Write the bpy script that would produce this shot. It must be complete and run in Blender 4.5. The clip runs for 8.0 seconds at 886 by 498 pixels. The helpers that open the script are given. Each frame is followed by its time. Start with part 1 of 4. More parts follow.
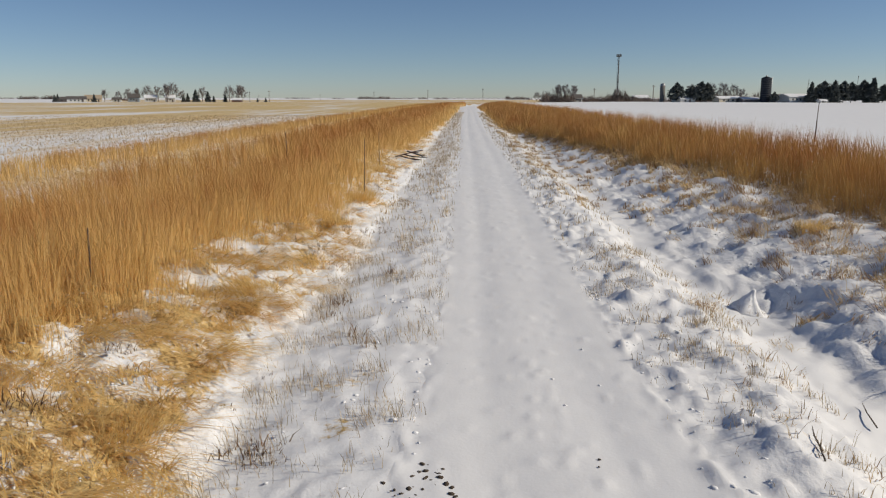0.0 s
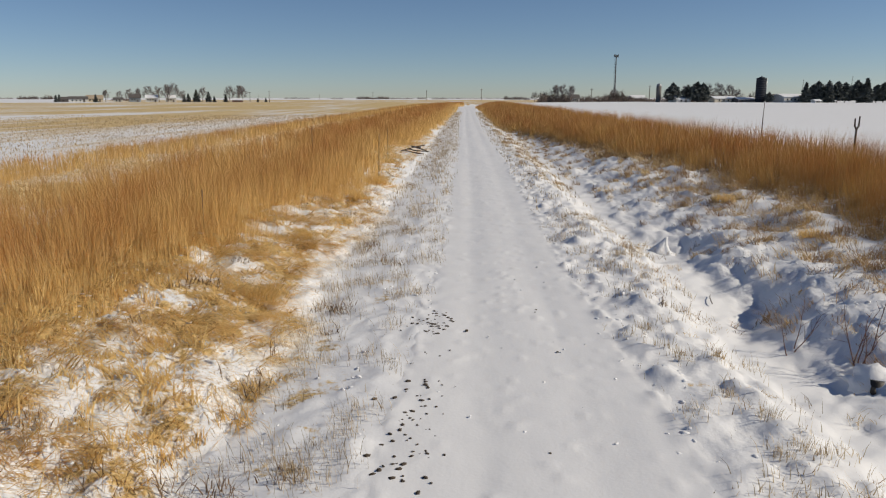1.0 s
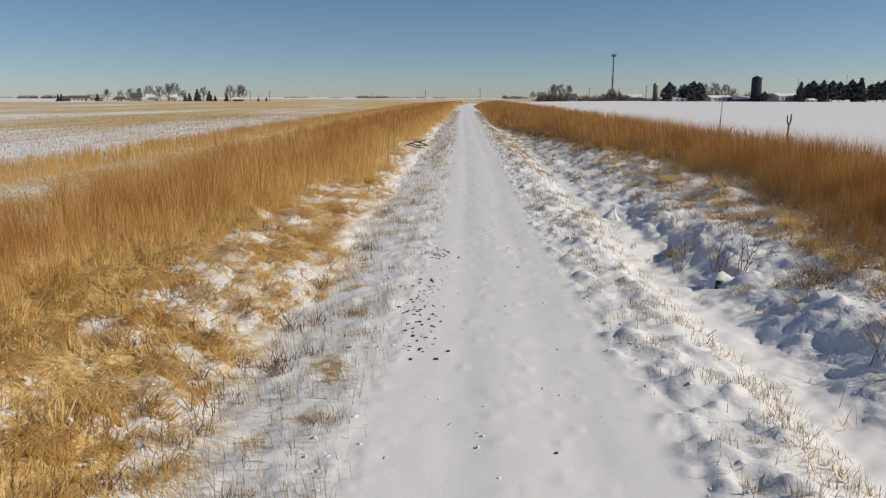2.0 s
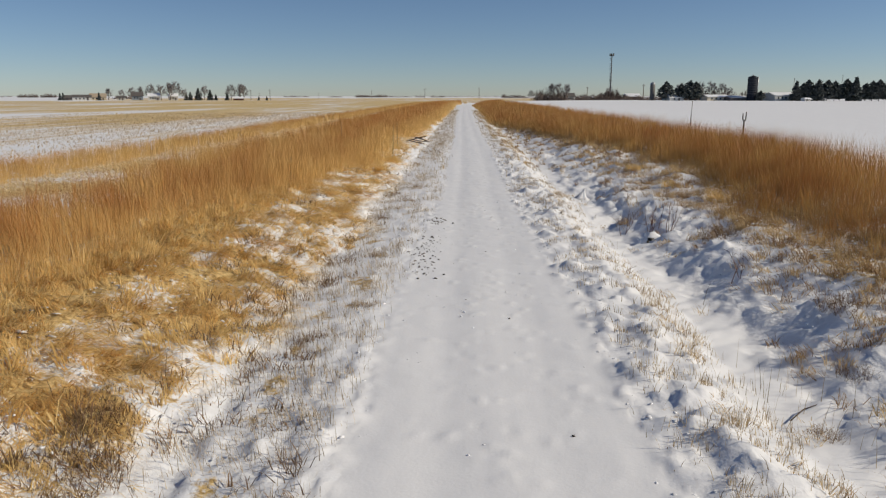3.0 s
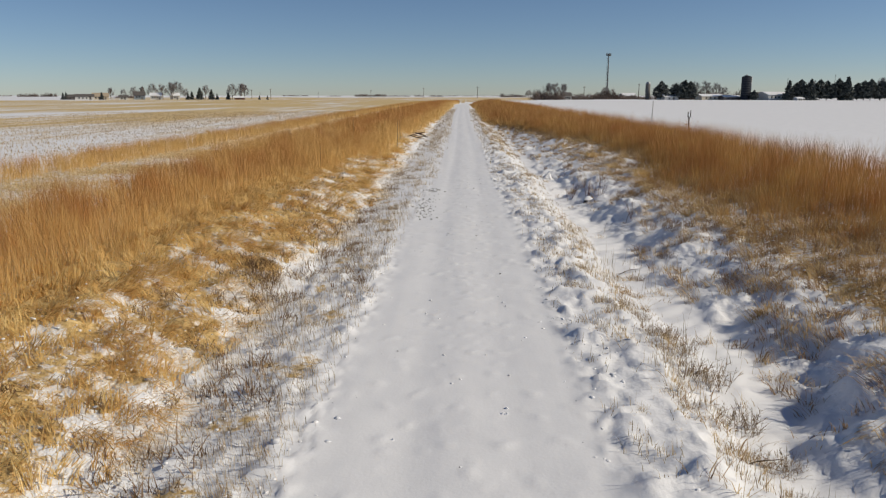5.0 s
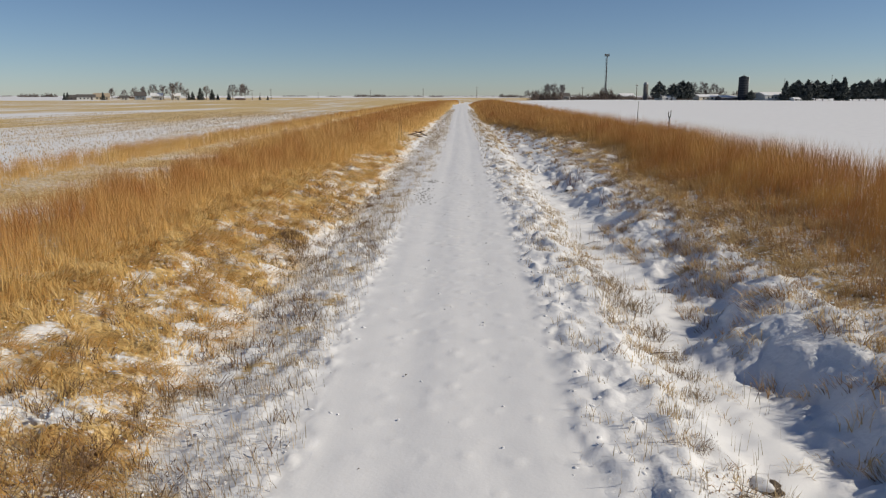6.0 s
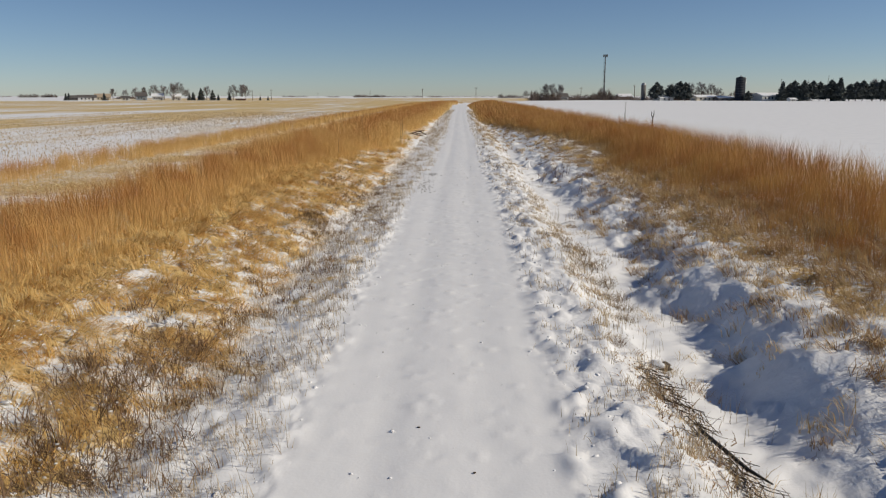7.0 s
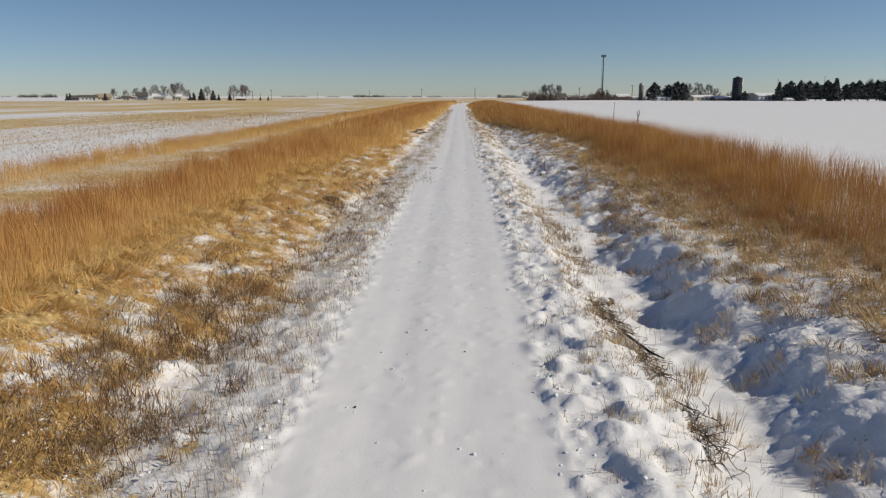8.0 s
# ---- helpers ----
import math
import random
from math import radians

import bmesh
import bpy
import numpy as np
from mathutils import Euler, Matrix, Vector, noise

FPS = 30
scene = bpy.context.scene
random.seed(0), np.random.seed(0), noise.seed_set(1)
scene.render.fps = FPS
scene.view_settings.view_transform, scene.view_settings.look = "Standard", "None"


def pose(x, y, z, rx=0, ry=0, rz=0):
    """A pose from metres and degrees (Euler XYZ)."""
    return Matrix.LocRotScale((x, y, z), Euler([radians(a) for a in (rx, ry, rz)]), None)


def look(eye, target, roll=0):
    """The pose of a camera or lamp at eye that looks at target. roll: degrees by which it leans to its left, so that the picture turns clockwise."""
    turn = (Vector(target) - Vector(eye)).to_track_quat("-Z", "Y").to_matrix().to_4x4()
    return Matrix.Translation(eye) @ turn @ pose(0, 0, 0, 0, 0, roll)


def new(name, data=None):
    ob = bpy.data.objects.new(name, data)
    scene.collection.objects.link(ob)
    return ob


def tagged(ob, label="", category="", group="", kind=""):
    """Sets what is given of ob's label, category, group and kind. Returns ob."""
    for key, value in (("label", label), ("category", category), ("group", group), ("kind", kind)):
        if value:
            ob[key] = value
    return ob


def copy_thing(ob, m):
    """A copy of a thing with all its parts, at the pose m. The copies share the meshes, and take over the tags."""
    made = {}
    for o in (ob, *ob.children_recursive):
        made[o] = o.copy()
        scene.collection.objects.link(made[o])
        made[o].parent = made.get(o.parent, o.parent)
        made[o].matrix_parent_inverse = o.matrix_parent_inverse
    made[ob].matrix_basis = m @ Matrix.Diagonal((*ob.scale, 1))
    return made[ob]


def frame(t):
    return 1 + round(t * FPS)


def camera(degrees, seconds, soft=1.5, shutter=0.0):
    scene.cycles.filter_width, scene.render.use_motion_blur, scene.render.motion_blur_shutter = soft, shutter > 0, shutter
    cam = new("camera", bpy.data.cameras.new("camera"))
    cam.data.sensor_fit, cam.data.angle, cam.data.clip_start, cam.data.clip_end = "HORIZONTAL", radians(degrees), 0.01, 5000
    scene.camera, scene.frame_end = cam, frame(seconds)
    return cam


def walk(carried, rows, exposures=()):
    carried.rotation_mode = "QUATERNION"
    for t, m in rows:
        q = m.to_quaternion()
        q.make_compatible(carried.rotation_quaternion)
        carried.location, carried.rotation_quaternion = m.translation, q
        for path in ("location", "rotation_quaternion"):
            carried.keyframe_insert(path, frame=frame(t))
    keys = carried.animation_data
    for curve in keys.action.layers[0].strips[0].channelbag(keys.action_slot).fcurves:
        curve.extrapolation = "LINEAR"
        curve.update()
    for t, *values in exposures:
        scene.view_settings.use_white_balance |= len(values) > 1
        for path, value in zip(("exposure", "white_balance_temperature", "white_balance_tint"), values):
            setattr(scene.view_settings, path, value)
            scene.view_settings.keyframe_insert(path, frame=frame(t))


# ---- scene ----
cam = camera(62.2, 8.0, 1.25)
# seconds, x, y, z, yaw, pitch: a slow flight backwards along the trail, rising a little
PATH = [
    (0.0, -0.858, -0.084, 3.496, 1.795, -11.663),
    (0.5, -0.819, -2.679, 3.528, 1.738, -11.650),
    (1.0, -0.764, -5.512, 3.562, 1.688, -11.662),
    (1.5, -0.696, -8.355, 3.595, 1.645, -11.690),
    (2.0, -0.616, -11.074, 3.629, 1.608, -11.725),
    (2.5, -0.528, -13.608, 3.662, 1.576, -11.763),
    (3.0, -0.434, -15.947, 3.695, 1.548, -11.797),
    (3.5, -0.336, -18.111, 3.728, 1.523, -11.825),
    (4.0, -0.238, -20.139, 3.761, 1.500, -11.845),
    (4.5, -0.140, -22.075, 3.793, 1.478, -11.855),
    (5.0, -0.047, -23.958, 3.824, 1.457, -11.856),
    (5.5, 0.041, -25.820, 3.855, 1.436, -11.849),
    (6.0, 0.122, -27.681, 3.884, 1.414, -11.836),
    (6.5, 0.192, -29.554, 3.912, 1.389, -11.821),
    (7.0, 0.250, -31.447, 3.939, 1.362, -11.807),
    (7.5, 0.293, -33.372, 3.964, 1.331, -11.800),
    (8.0, 0.321, -35.356, 3.988, 1.295, -11.805),
]
walk(cam, [(t, pose(x, y, z, 90 + pitch, 0, yaw)) for t, x, y, z, yaw, pitch in PATH],
     [(0.0, 0.0, 7200, 8), (8.0, 0.0, 7200, 8)])

# ---- light ----
SUN_BEARING, SUN_HEIGHT = 94.0, 34.0      # degrees from +y towards +x, degrees above the horizon
sun_way = Vector((math.sin(radians(SUN_BEARING)) * math.cos(radians(SUN_HEIGHT)),
                  math.cos(radians(SUN_BEARING)) * math.cos(radians(SUN_HEIGHT)),
                  math.sin(radians(SUN_HEIGHT))))
world = bpy.data.worlds.new("world")
world.use_nodes = True
scene.world = world
sky = world.node_tree.nodes.new("ShaderNodeTexSky")
sky.sky_type = "NISHITA"
sky.sun_disc = False
sky.sun_elevation = radians(SUN_HEIGHT)
sky.sun_rotation = radians(SUN_BEARING)
sky.altitude = 3000
sky.air_density = 1.0
sky.dust_density = 1.8
sky.ozone_density = 7.6
backing = world.node_tree.nodes["Background"]
backing.inputs["Strength"].default_value = 0.083
haze = world.node_tree.nodes.new("ShaderNodeMix")
haze.data_type, haze.blend_type = "RGBA", "MULTIPLY"
haze.inputs[0].default_value = 1.0
haze.inputs[7].default_value = (1.12, 0.993, 0.928, 1)
world.node_tree.links.new(sky.outputs["Color"], haze.inputs[6])
world.node_tree.links.new(haze.outputs[2], backing.inputs["Color"])
sun_data = bpy.data.lights.new("sun", "SUN")
sun_data.energy, sun_data.angle, sun_data.color = 3.50, radians(0.5), (1.0, 0.94, 0.85)
sun = new("sun", sun_data)
sun.matrix_world = look(sun_way * 50, (0, 0, 0))

# ---- noise ----


def smooth_noise(x, y, seed=0):
    """Gradient noise over arrays, about -1 to 1."""
    xi, yi = np.floor(x).astype(np.int64), np.floor(y).astype(np.int64)
    xf, yf = x - xi, y - yi
    u, v = xf * xf * xf * (xf * (xf * 6 - 15) + 10), yf * yf * yf * (yf * (yf * 6 - 15) + 10)

    def corner(i, j):
        h = ((xi + i) * 374761393 + (yi + j) * 668265263 + seed * 974634541) & 0xFFFFFFFF
        h = ((h ^ (h >> 13)) * 1274126177) & 0xFFFFFFFF
        a = ((h ^ (h >> 16)) & 0xFFFF) / 65536.0 * 2 * np.pi
        return np.cos(a) * (xf - i) + np.sin(a) * (yf - j)

    low = corner(0, 0) + u * (corner(1, 0) - corner(0, 0))
    high = corner(0, 1) + u * (corner(1, 1) - corner(0, 1))
    return 1.5 * (low + v * (high - low))


def layered(x, y, size, seed=0, layers=3):
    total, weight = 0.0, 1.0
    for k in range(layers):
        total = total + weight * smooth_noise(x / size * 2 ** k, y / size * 2 ** k, seed + 17 * k)
        weight *= 0.5
    return total


def step(a, b, x):
    s = np.clip((x - a) / (b - a), 0, 1)
    return s * s * (3 - 2 * s)


def between(x, a, b, soft):
    return step(a - soft, a + soft, x) * (1 - step(b - soft, b + soft, x))


# ---- the lie of the land ----
PROFILE_X = [-3000, -300, -60, -24, -16, -11, -7.5, -6.3, -5.2, -4.3, -3.5, -2.7, -1.9, -1.4, 1.4, 1.9, 2.75, 3.2, 3.6, 4.0, 4.35, 4.9, 5.6, 6.6, 8.0, 10.5, 14.2, 20, 60, 250, 3000]
CUT_X, CUT_Z = [2.75, 3.2, 3.7, 4.1, 4.5, 4.9, 5.3, 5.8, 6.6, 8.0], [0.0, -0.02, -0.03, -0.08, -0.12, -0.05, 0.12, 0.18, 0.07, 0.0]
PROFILE_Z = [-0.4, -0.1, 0.35, 0.45, 0.5, 0.55, 0.52, 0.42, 0.24, 0.08, -0.13, -0.06, 0.006, -0.004, -0.004, 0.006, 0.02, -0.11, -0.23, -0.24, -0.27, -0.18, -0.01, 0.22, 0.48, 0.75, 0.9, 0.85, 0.6, 0.0, -0.4]


def bend(y):
    """The trail's middle line: straight, then a slow curve to the right far ahead."""
    return 1.3e-3 * np.clip(y - 265, 0, 335) ** 2 + 0.12 * np.sin(y / 23.0)


def trail_half(y):
    return 1.28 + 0.38 * (1 - step(-4, 14, y)) + 0.3 * step(50, 160, y) + 0.10 * layered(np.asarray(y, float), np.zeros_like(y, dtype=float) + 4.4, 2.6, 131, 4)


def land(x, y, fine=True):
    """Height of the snow-covered ground."""
    x, y = np.asarray(x, float), np.asarray(y, float)
    s = x - bend(y) + np.where(np.abs(x) > 2.2, 0.25 * smooth_noise(y / 5.0, y * 0 + 3.3, 5) * np.sign(x), 0)
    s = s + between(s, 3.6, 6.4, 0.5) * (0.42 * smooth_noise(y / 2.3, x / 7, 9) + 0.16 * smooth_noise(y / 0.8, x / 3, 10))
    cut = (1 - step(11, 17, y)) * np.clip(0.75 + 0.35 * (1 - step(-13.5, -11.5, y)) - 0.5 * between(y, -11.5, -5, 1) + 0.6 * np.exp(-((y - 9) / 2.2) ** 2) + 0.55 * smooth_noise(y / 3.3, x / 9, 12), 0, 1.4)
    base = np.interp(s, PROFILE_X, PROFILE_Z) + cut * np.interp(s, CUT_X, CUT_Z)
    far = 1 - step(350, 900, np.abs(y))
    z = base * far - 0.35 * (1 - far)
    near = 1 - step(60, 160, np.abs(y))
    z = z + (1 - step(-20, -12, y)) * near * 0.12 * between(s, 5.1, 8.2, 0.6)
    deep = between(s, 3.0, 5.2, 0.5)
    z = z + near * deep * 0.09 * smooth_noise(y / 3.1, x / 6, 8)
    if fine:
        fade = 1 - step(25, 70, y)
        shoulder = between(np.abs(s), 1.2, 3.3, 0.25) * step(-0.4, 0.2, np.abs(s) - trail_half(y) - 0.05 * (s > 0))
        right_bank = between(s, 4.3, 7.2 + 1.3 * between(y, 8, 32, 4), 0.4)
        left_bank = between(s, -7.0, -3.35, 0.3)
        lumps = layered(x, y, 0.55, 21, 3)
        small = layered(x + 0.2 * lumps, y, 0.24, 33, 2)
        z = z + fade * shoulder * np.where(s > 0, 0.9, 1.05 - 0.5 * step(-9, -2, y)) * (0.06 * np.maximum(lumps, -0.2) + (0.045 - 0.02 * step(-9, -2, y)) * np.abs(small) + 0.03 * np.maximum(layered(x, y, 0.2, 37, 2) - 0.05, 0) + np.where(s > 0, 0.13, 0.06) * np.maximum(layered(x, y, 0.42, 39, 2) - 0.06, 0))
        ridge = between(s, 1.75, 2.75, 0.3)
        z = z + fade * ridge * np.where(s > 0, 0.15, 0.04) * np.maximum(layered(x, y * 0.8, 0.95, 41, 2), 0)
        z = z + fade * right_bank * (0.14 * layered(x, y, 1.3, 51, 2) + 0.12 * step(4, 9, y) * layered(x, y, 2.1, 55, 2) + 0.09 * np.abs(lumps) + 0.06 * np.abs(small))
        z = z + fade * left_bank * (0.10 * layered(x, y, 0.95, 61, 2) + 0.09 * np.abs(lumps) + 0.07 * np.abs(small))
        drift = between(s, 2.9, 4.6, 0.4)
        z = z + fade * drift * (0.035 * layered((x + y) / 1.6, (x - y) / 0.5, 1.0, 71, 2) + 0.05 * np.maximum(layered(x, y, 0.9, 75, 2) - 0.25, 0))
        calm = (np.abs(s) > 7.0) * 0.03 * layered(x, y, 1.3, 81, 2)
        z = z + fade * calm
    under = 1 - step(-0.95, -0.5, np.abs(x - bend(y)) - trail_half(y))
    return z - 0.06 * under


def combed(x, y):
    """Swathes of flattened grass on the left bank, drawn out down the slope."""
    along, across = 0.9 * x - 0.43 * y, 0.43 * x + 0.9 * y
    return 0.55 * layered(along / 2.6, across / 0.62, 1.0, 301, 3) + 0.5 * layered(x, y, 1.9, 307, 2)


# ---- materials ----


def material(name):
    m = bpy.data.materials.new(name)
    m.use_nodes = True
    nodes = m.node_tree.nodes
    return m, nodes, m.node_tree.links, nodes["Principled BSDF"]


def node(nodes, kind, **values):
    n = nodes.new(kind)
    for key, value in values.items():
        n.inputs[key].default_value = value
    return n


def ramp(nodes, links, source, stops):
    r = nodes.new("ShaderNodeValToRGB")
    while len(r.color_ramp.elements) < len(stops):
        r.color_ramp.elements.new(0.5)
    for e, (p, c) in zip(r.color_ramp.elements, stops):
        e.position, e.color = p, (*c, 1) if len(c) == 3 else c
    links.new(source, r.inputs["Fac"])
    return r.outputs["Color"]


def mixed(nodes, links, fac, a, b):
    mix = nodes.new("ShaderNodeMix")
    mix.data_type = "RGBA"
    for socket, value in ((mix.inputs[0], fac), (mix.inputs[6], a), (mix.inputs[7], b)):
        if isinstance(value, (int, float)):
            socket.default_value = value
        elif isinstance(value, tuple):
            socket.default_value = (*value, 1)
        else:
            links.new(value, socket)
    return mix.outputs[2]


def reckon(nodes, links, how, a, b):
    n = nodes.new("ShaderNodeMath")
    n.operation = how
    for socket, value in zip(n.inputs, (a, b)):
        if isinstance(value, (int, float)):
            socket.default_value = value
        else:
            links.new(value, socket)
    return n.outputs[0]


def noise_at(nodes, links, scale, detail=3, stretch=None, rough=0.55):
    where = nodes.new("ShaderNodeNewGeometry").outputs["Position"]
    if stretch:
        mapping = nodes.new("ShaderNodeMapping")
        mapping.inputs["Scale"].default_value = stretch
        links.new(where, mapping.inputs["Vector"])
        where = mapping.outputs["Vector"]
    n = node(nodes, "ShaderNodeTexNoise", Scale=scale, Detail=detail, Roughness=rough)
    links.new(where, n.inputs["Vector"])
    return n.outputs["Fac"]


def bumped(nodes, links, bsdf, height, strength, distance):
    b = node(nodes, "ShaderNodeBump", Strength=strength, Distance=distance)
    links.new(height, b.inputs["Height"])
    links.new(b.outputs["Normal"], bsdf.inputs["Normal"])


def plain(name, colour, rough=0.7, metal=0.0, vary=0.25, scale=6.0, bump=0.3, distance=0.01):
    """A worn surface: one base colour, mottled at two scales."""
    m, nodes, links, bsdf = material(name)
    a, b = noise_at(nodes, links, scale, 4), noise_at(nodes, links, scale * 7, 3)
    both = reckon(nodes, links, "ADD", reckon(nodes, links, "MULTIPLY", a, 0.65), reckon(nodes, links, "MULTIPLY", b, 0.35))
    dark, light = tuple(c * (1 - vary) for c in colour), tuple(min(1, c * (1 + vary)) for c in colour)
    links.new(ramp(nodes, links, both, [(0.3, dark), (0.7, light)]), bsdf.inputs["Base Color"])
    bsdf.inputs["Roughness"].default_value, bsdf.inputs["Metallic"].default_value = rough, metal
    bumped(nodes, links, bsdf, b, bump, distance)
    return m


SNOW, SNOW_DIM = (0.80, 0.805, 0.82), (0.735, 0.745, 0.77)


def snow_surface(name, grain=0.35):
    m, nodes, links, bsdf = material(name)
    big, fine = noise_at(nodes, links, 1.3, 4), noise_at(nodes, links, 28, 4)
    links.new(ramp(nodes, links, big, [(0.3, SNOW_DIM), (0.62, SNOW)]), bsdf.inputs["Base Color"])
    bsdf.inputs["Roughness"].default_value = 0.6
    bsdf.inputs["Specular IOR Level"].default_value = 0.25
    bumped(nodes, links, bsdf, fine, grain, 0.03)
    return m


def trail_surface():
    m, nodes, links, bsdf = material("packed_snow")
    along = noise_at(nodes, links, 1.0, 4, (1.9, 0.12, 1))
    patch = noise_at(nodes, links, 0.9, 4)
    fine = noise_at(nodes, links, 22, 4)
    c = ramp(nodes, links, along, [(0.32, (0.73, 0.735, 0.755)), (0.66, (0.81, 0.81, 0.815))])
    c = mixed(nodes, links, ramp(nodes, links, patch, [(0.4, (0, 0, 0)), (0.75, (0.5, 0.5, 0.5))]), c, (0.84, 0.84, 0.845))
    links.new(c, bsdf.inputs["Base Color"])
    bsdf.inputs["Roughness"].default_value = 0.55
    bsdf.inputs["Specular IOR Level"].default_value = 0.25
    bumped(nodes, links, bsdf, fine, 0.14, 0.02)
    return m


def ground_surface():
    """Snow with flattened straw showing through: share of straw by the kind of land, from the mesh's own 'straw' layer."""
    m, nodes, links, bsdf = material("snowy_ground")
    layer = nodes.new("ShaderNodeAttribute")
    layer.attribute_name = "straw"
    stubble = nodes.new("ShaderNodeAttribute")
    stubble.attribute_name = "stubble"
    big, fine = noise_at(nodes, links, 1.2, 4), noise_at(nodes, links, 26, 4)
    snow = ramp(nodes, links, big, [(0.3, SNOW_DIM), (0.6, SNOW)])
    fibre = noise_at(nodes, links, 7.0, 5, (1.0, 2.2, 1.5), 0.7)
    # straw tones; the darkest stop paints the shadowed gaps between blades
    straw = ramp(nodes, links, fibre, [(0.3, (0.15, 0.09, 0.04)), (0.48, (0.50, 0.34, 0.14)), (0.68, (0.80, 0.60, 0.30))])
    ragged = noise_at(nodes, links, 7.0, 6, None, 0.72)
    cover = reckon(nodes, links, "SUBTRACT", reckon(nodes, links, "ADD", layer.outputs["Fac"], ragged), 0.72)
    cover = ramp(nodes, links, cover, [(0.22, (0, 0, 0)), (0.36, (1, 1, 1))])
    colour = mixed(nodes, links, cover, snow, straw)
    rows = noise_at(nodes, links, 1.0, 4, (0.55, 0.03, 1), 0.6)
    broad = noise_at(nodes, links, 1.0, 4, (0.035, 0.008, 1), 0.5)
    field = reckon(nodes, links, "ADD", reckon(nodes, links, "MULTIPLY", rows, 0.45), reckon(nodes, links, "MULTIPLY", broad, 0.75))
    field = ramp(nodes, links, reckon(nodes, links, "SUBTRACT", reckon(nodes, links, "ADD", field, stubble.outputs["Fac"]), 0.9), [(0.15, (0, 0, 0)), (0.27, (1, 1, 1))])
    chaff = ramp(nodes, links, noise_at(nodes, links, 0.4, 5), [(0.35, (0.52, 0.38, 0.17)), (0.7, (0.74, 0.57, 0.31))])
    colour = mixed(nodes, links, field, colour, chaff)
    links.new(colour, bsdf.inputs["Base Color"])
    bsdf.inputs["Roughness"].default_value = 0.7
    bsdf.inputs["Specular IOR Level"].default_value = 0.2
    crumb = nodes.new("ShaderNodeAttribute")
    crumb.attribute_name = "crumb"
    lumps = reckon(nodes, links, "MULTIPLY", noise_at(nodes, links, 10, 3, None, 0.5), reckon(nodes, links, "MULTIPLY", crumb.outputs["Fac"], 0.6))
    relief = reckon(nodes, links, "ADD", reckon(nodes, links, "MULTIPLY", fine, 0.10), lumps)
    bumped(nodes, links, bsdf, relief, 0.65, 0.06)
    return m


def blade_surface(name, dark, light, root=None, sheen=0.3, bunch=None):
    """Dry grass: each blade its own shade, paler or redder towards the tip, some light passing through."""
    m, nodes, links, bsdf = material(name)
    one = nodes.new("ShaderNodeNewGeometry").outputs["Random Per Island"]
    mid = tuple((a + b) / 2 for a, b in zip(dark, light))
    c = ramp(nodes, links, one, [(0.0, dark), (0.5, mid), (1.0, light)])
    patch = noise_at(nodes, links, 0.55, 3)
    c = mixed(nodes, links, ramp(nodes, links, patch, [(0.42, (0, 0, 0)), (0.7, (0.4, 0.4, 0.4))]), c, tuple(v * 0.88 for v in dark))
    if bunch:
        own = nodes.new("ShaderNodeAttribute")
        own.attribute_name = "shade"
        c = mixed(nodes, links, own.outputs["Fac"], c, bunch)
    if root:
        tip = nodes.new("ShaderNodeAttribute")
        tip.attribute_name = "tip"
        c = mixed(nodes, links, ramp(nodes, links, tip.outputs["Fac"], [(0.0, (1, 1, 1)), (0.6, (0, 0, 0))]), c, root)
    links.new(c, bsdf.inputs["Base Color"])
    bsdf.inputs["Roughness"].default_value = 0.6
    bsdf.inputs["Specular IOR Level"].default_value = 0.25
    through_it = node(nodes, "ShaderNodeBsdfTranslucent")
    links.new(c, through_it.inputs["Color"])
    mix = node(nodes, "ShaderNodeMixShader", Fac=sheen)
    links.new(bsdf.outputs["BSDF"], mix.inputs[1])
    links.new(through_it.outputs["BSDF"], mix.inputs[2])
    links.new(mix.outputs["Shader"], nodes["Material Output"].inputs["Surface"])
    return m


GROUND_MAT = ground_surface()
TRAIL_MAT = trail_surface()
SNOW_MAT = snow_surface("loose_snow")
TALL_MAT = blade_surface("bluestem_straw", (0.62, 0.37, 0.115), (0.92, 0.68, 0.30), (0.82, 0.60, 0.29), 0.30, (0.50, 0.235, 0.075))
# rustier grass; its sunless side is also darkened into stem and root colours
SHADED_RUST_STEMS = blade_surface("shaded_rust_bluestem", (0.48, 0.27, 0.08), (0.80, 0.53, 0.20), (0.50, 0.33, 0.15), 0.28, (0.42, 0.185, 0.06))
PRESSED_MAT = blade_surface("pressed_straw", (0.78, 0.60, 0.32), (0.96, 0.84, 0.58))
STUBBLE_MAT = blade_surface("maize_straw", (0.42, 0.295, 0.16), (0.74, 0.57, 0.36))
GOLD_MAT = blade_surface("golden_straw", (0.76, 0.51, 0.18), (0.96, 0.77, 0.41), None, 0.32, (0.68, 0.42, 0.145))
PALE_MAT = blade_surface("pale_stems", (0.34, 0.25, 0.15), (0.66, 0.53, 0.35))
BROWN_MAT = blade_surface("brown_weeds", (0.14, 0.085, 0.05), (0.40, 0.265, 0.155))
BANK_MAT = blade_surface("bank_weeds", (0.22, 0.13, 0.07), (0.56, 0.38, 0.20))
TAN_MAT = blade_surface("tan_bank_grass", (0.46, 0.32, 0.16), (0.80, 0.62, 0.36))
GREY_MAT = blade_surface("grey_weeds", (0.22, 0.155, 0.10), (0.54, 0.42, 0.28))

# ---- mesh makers ----


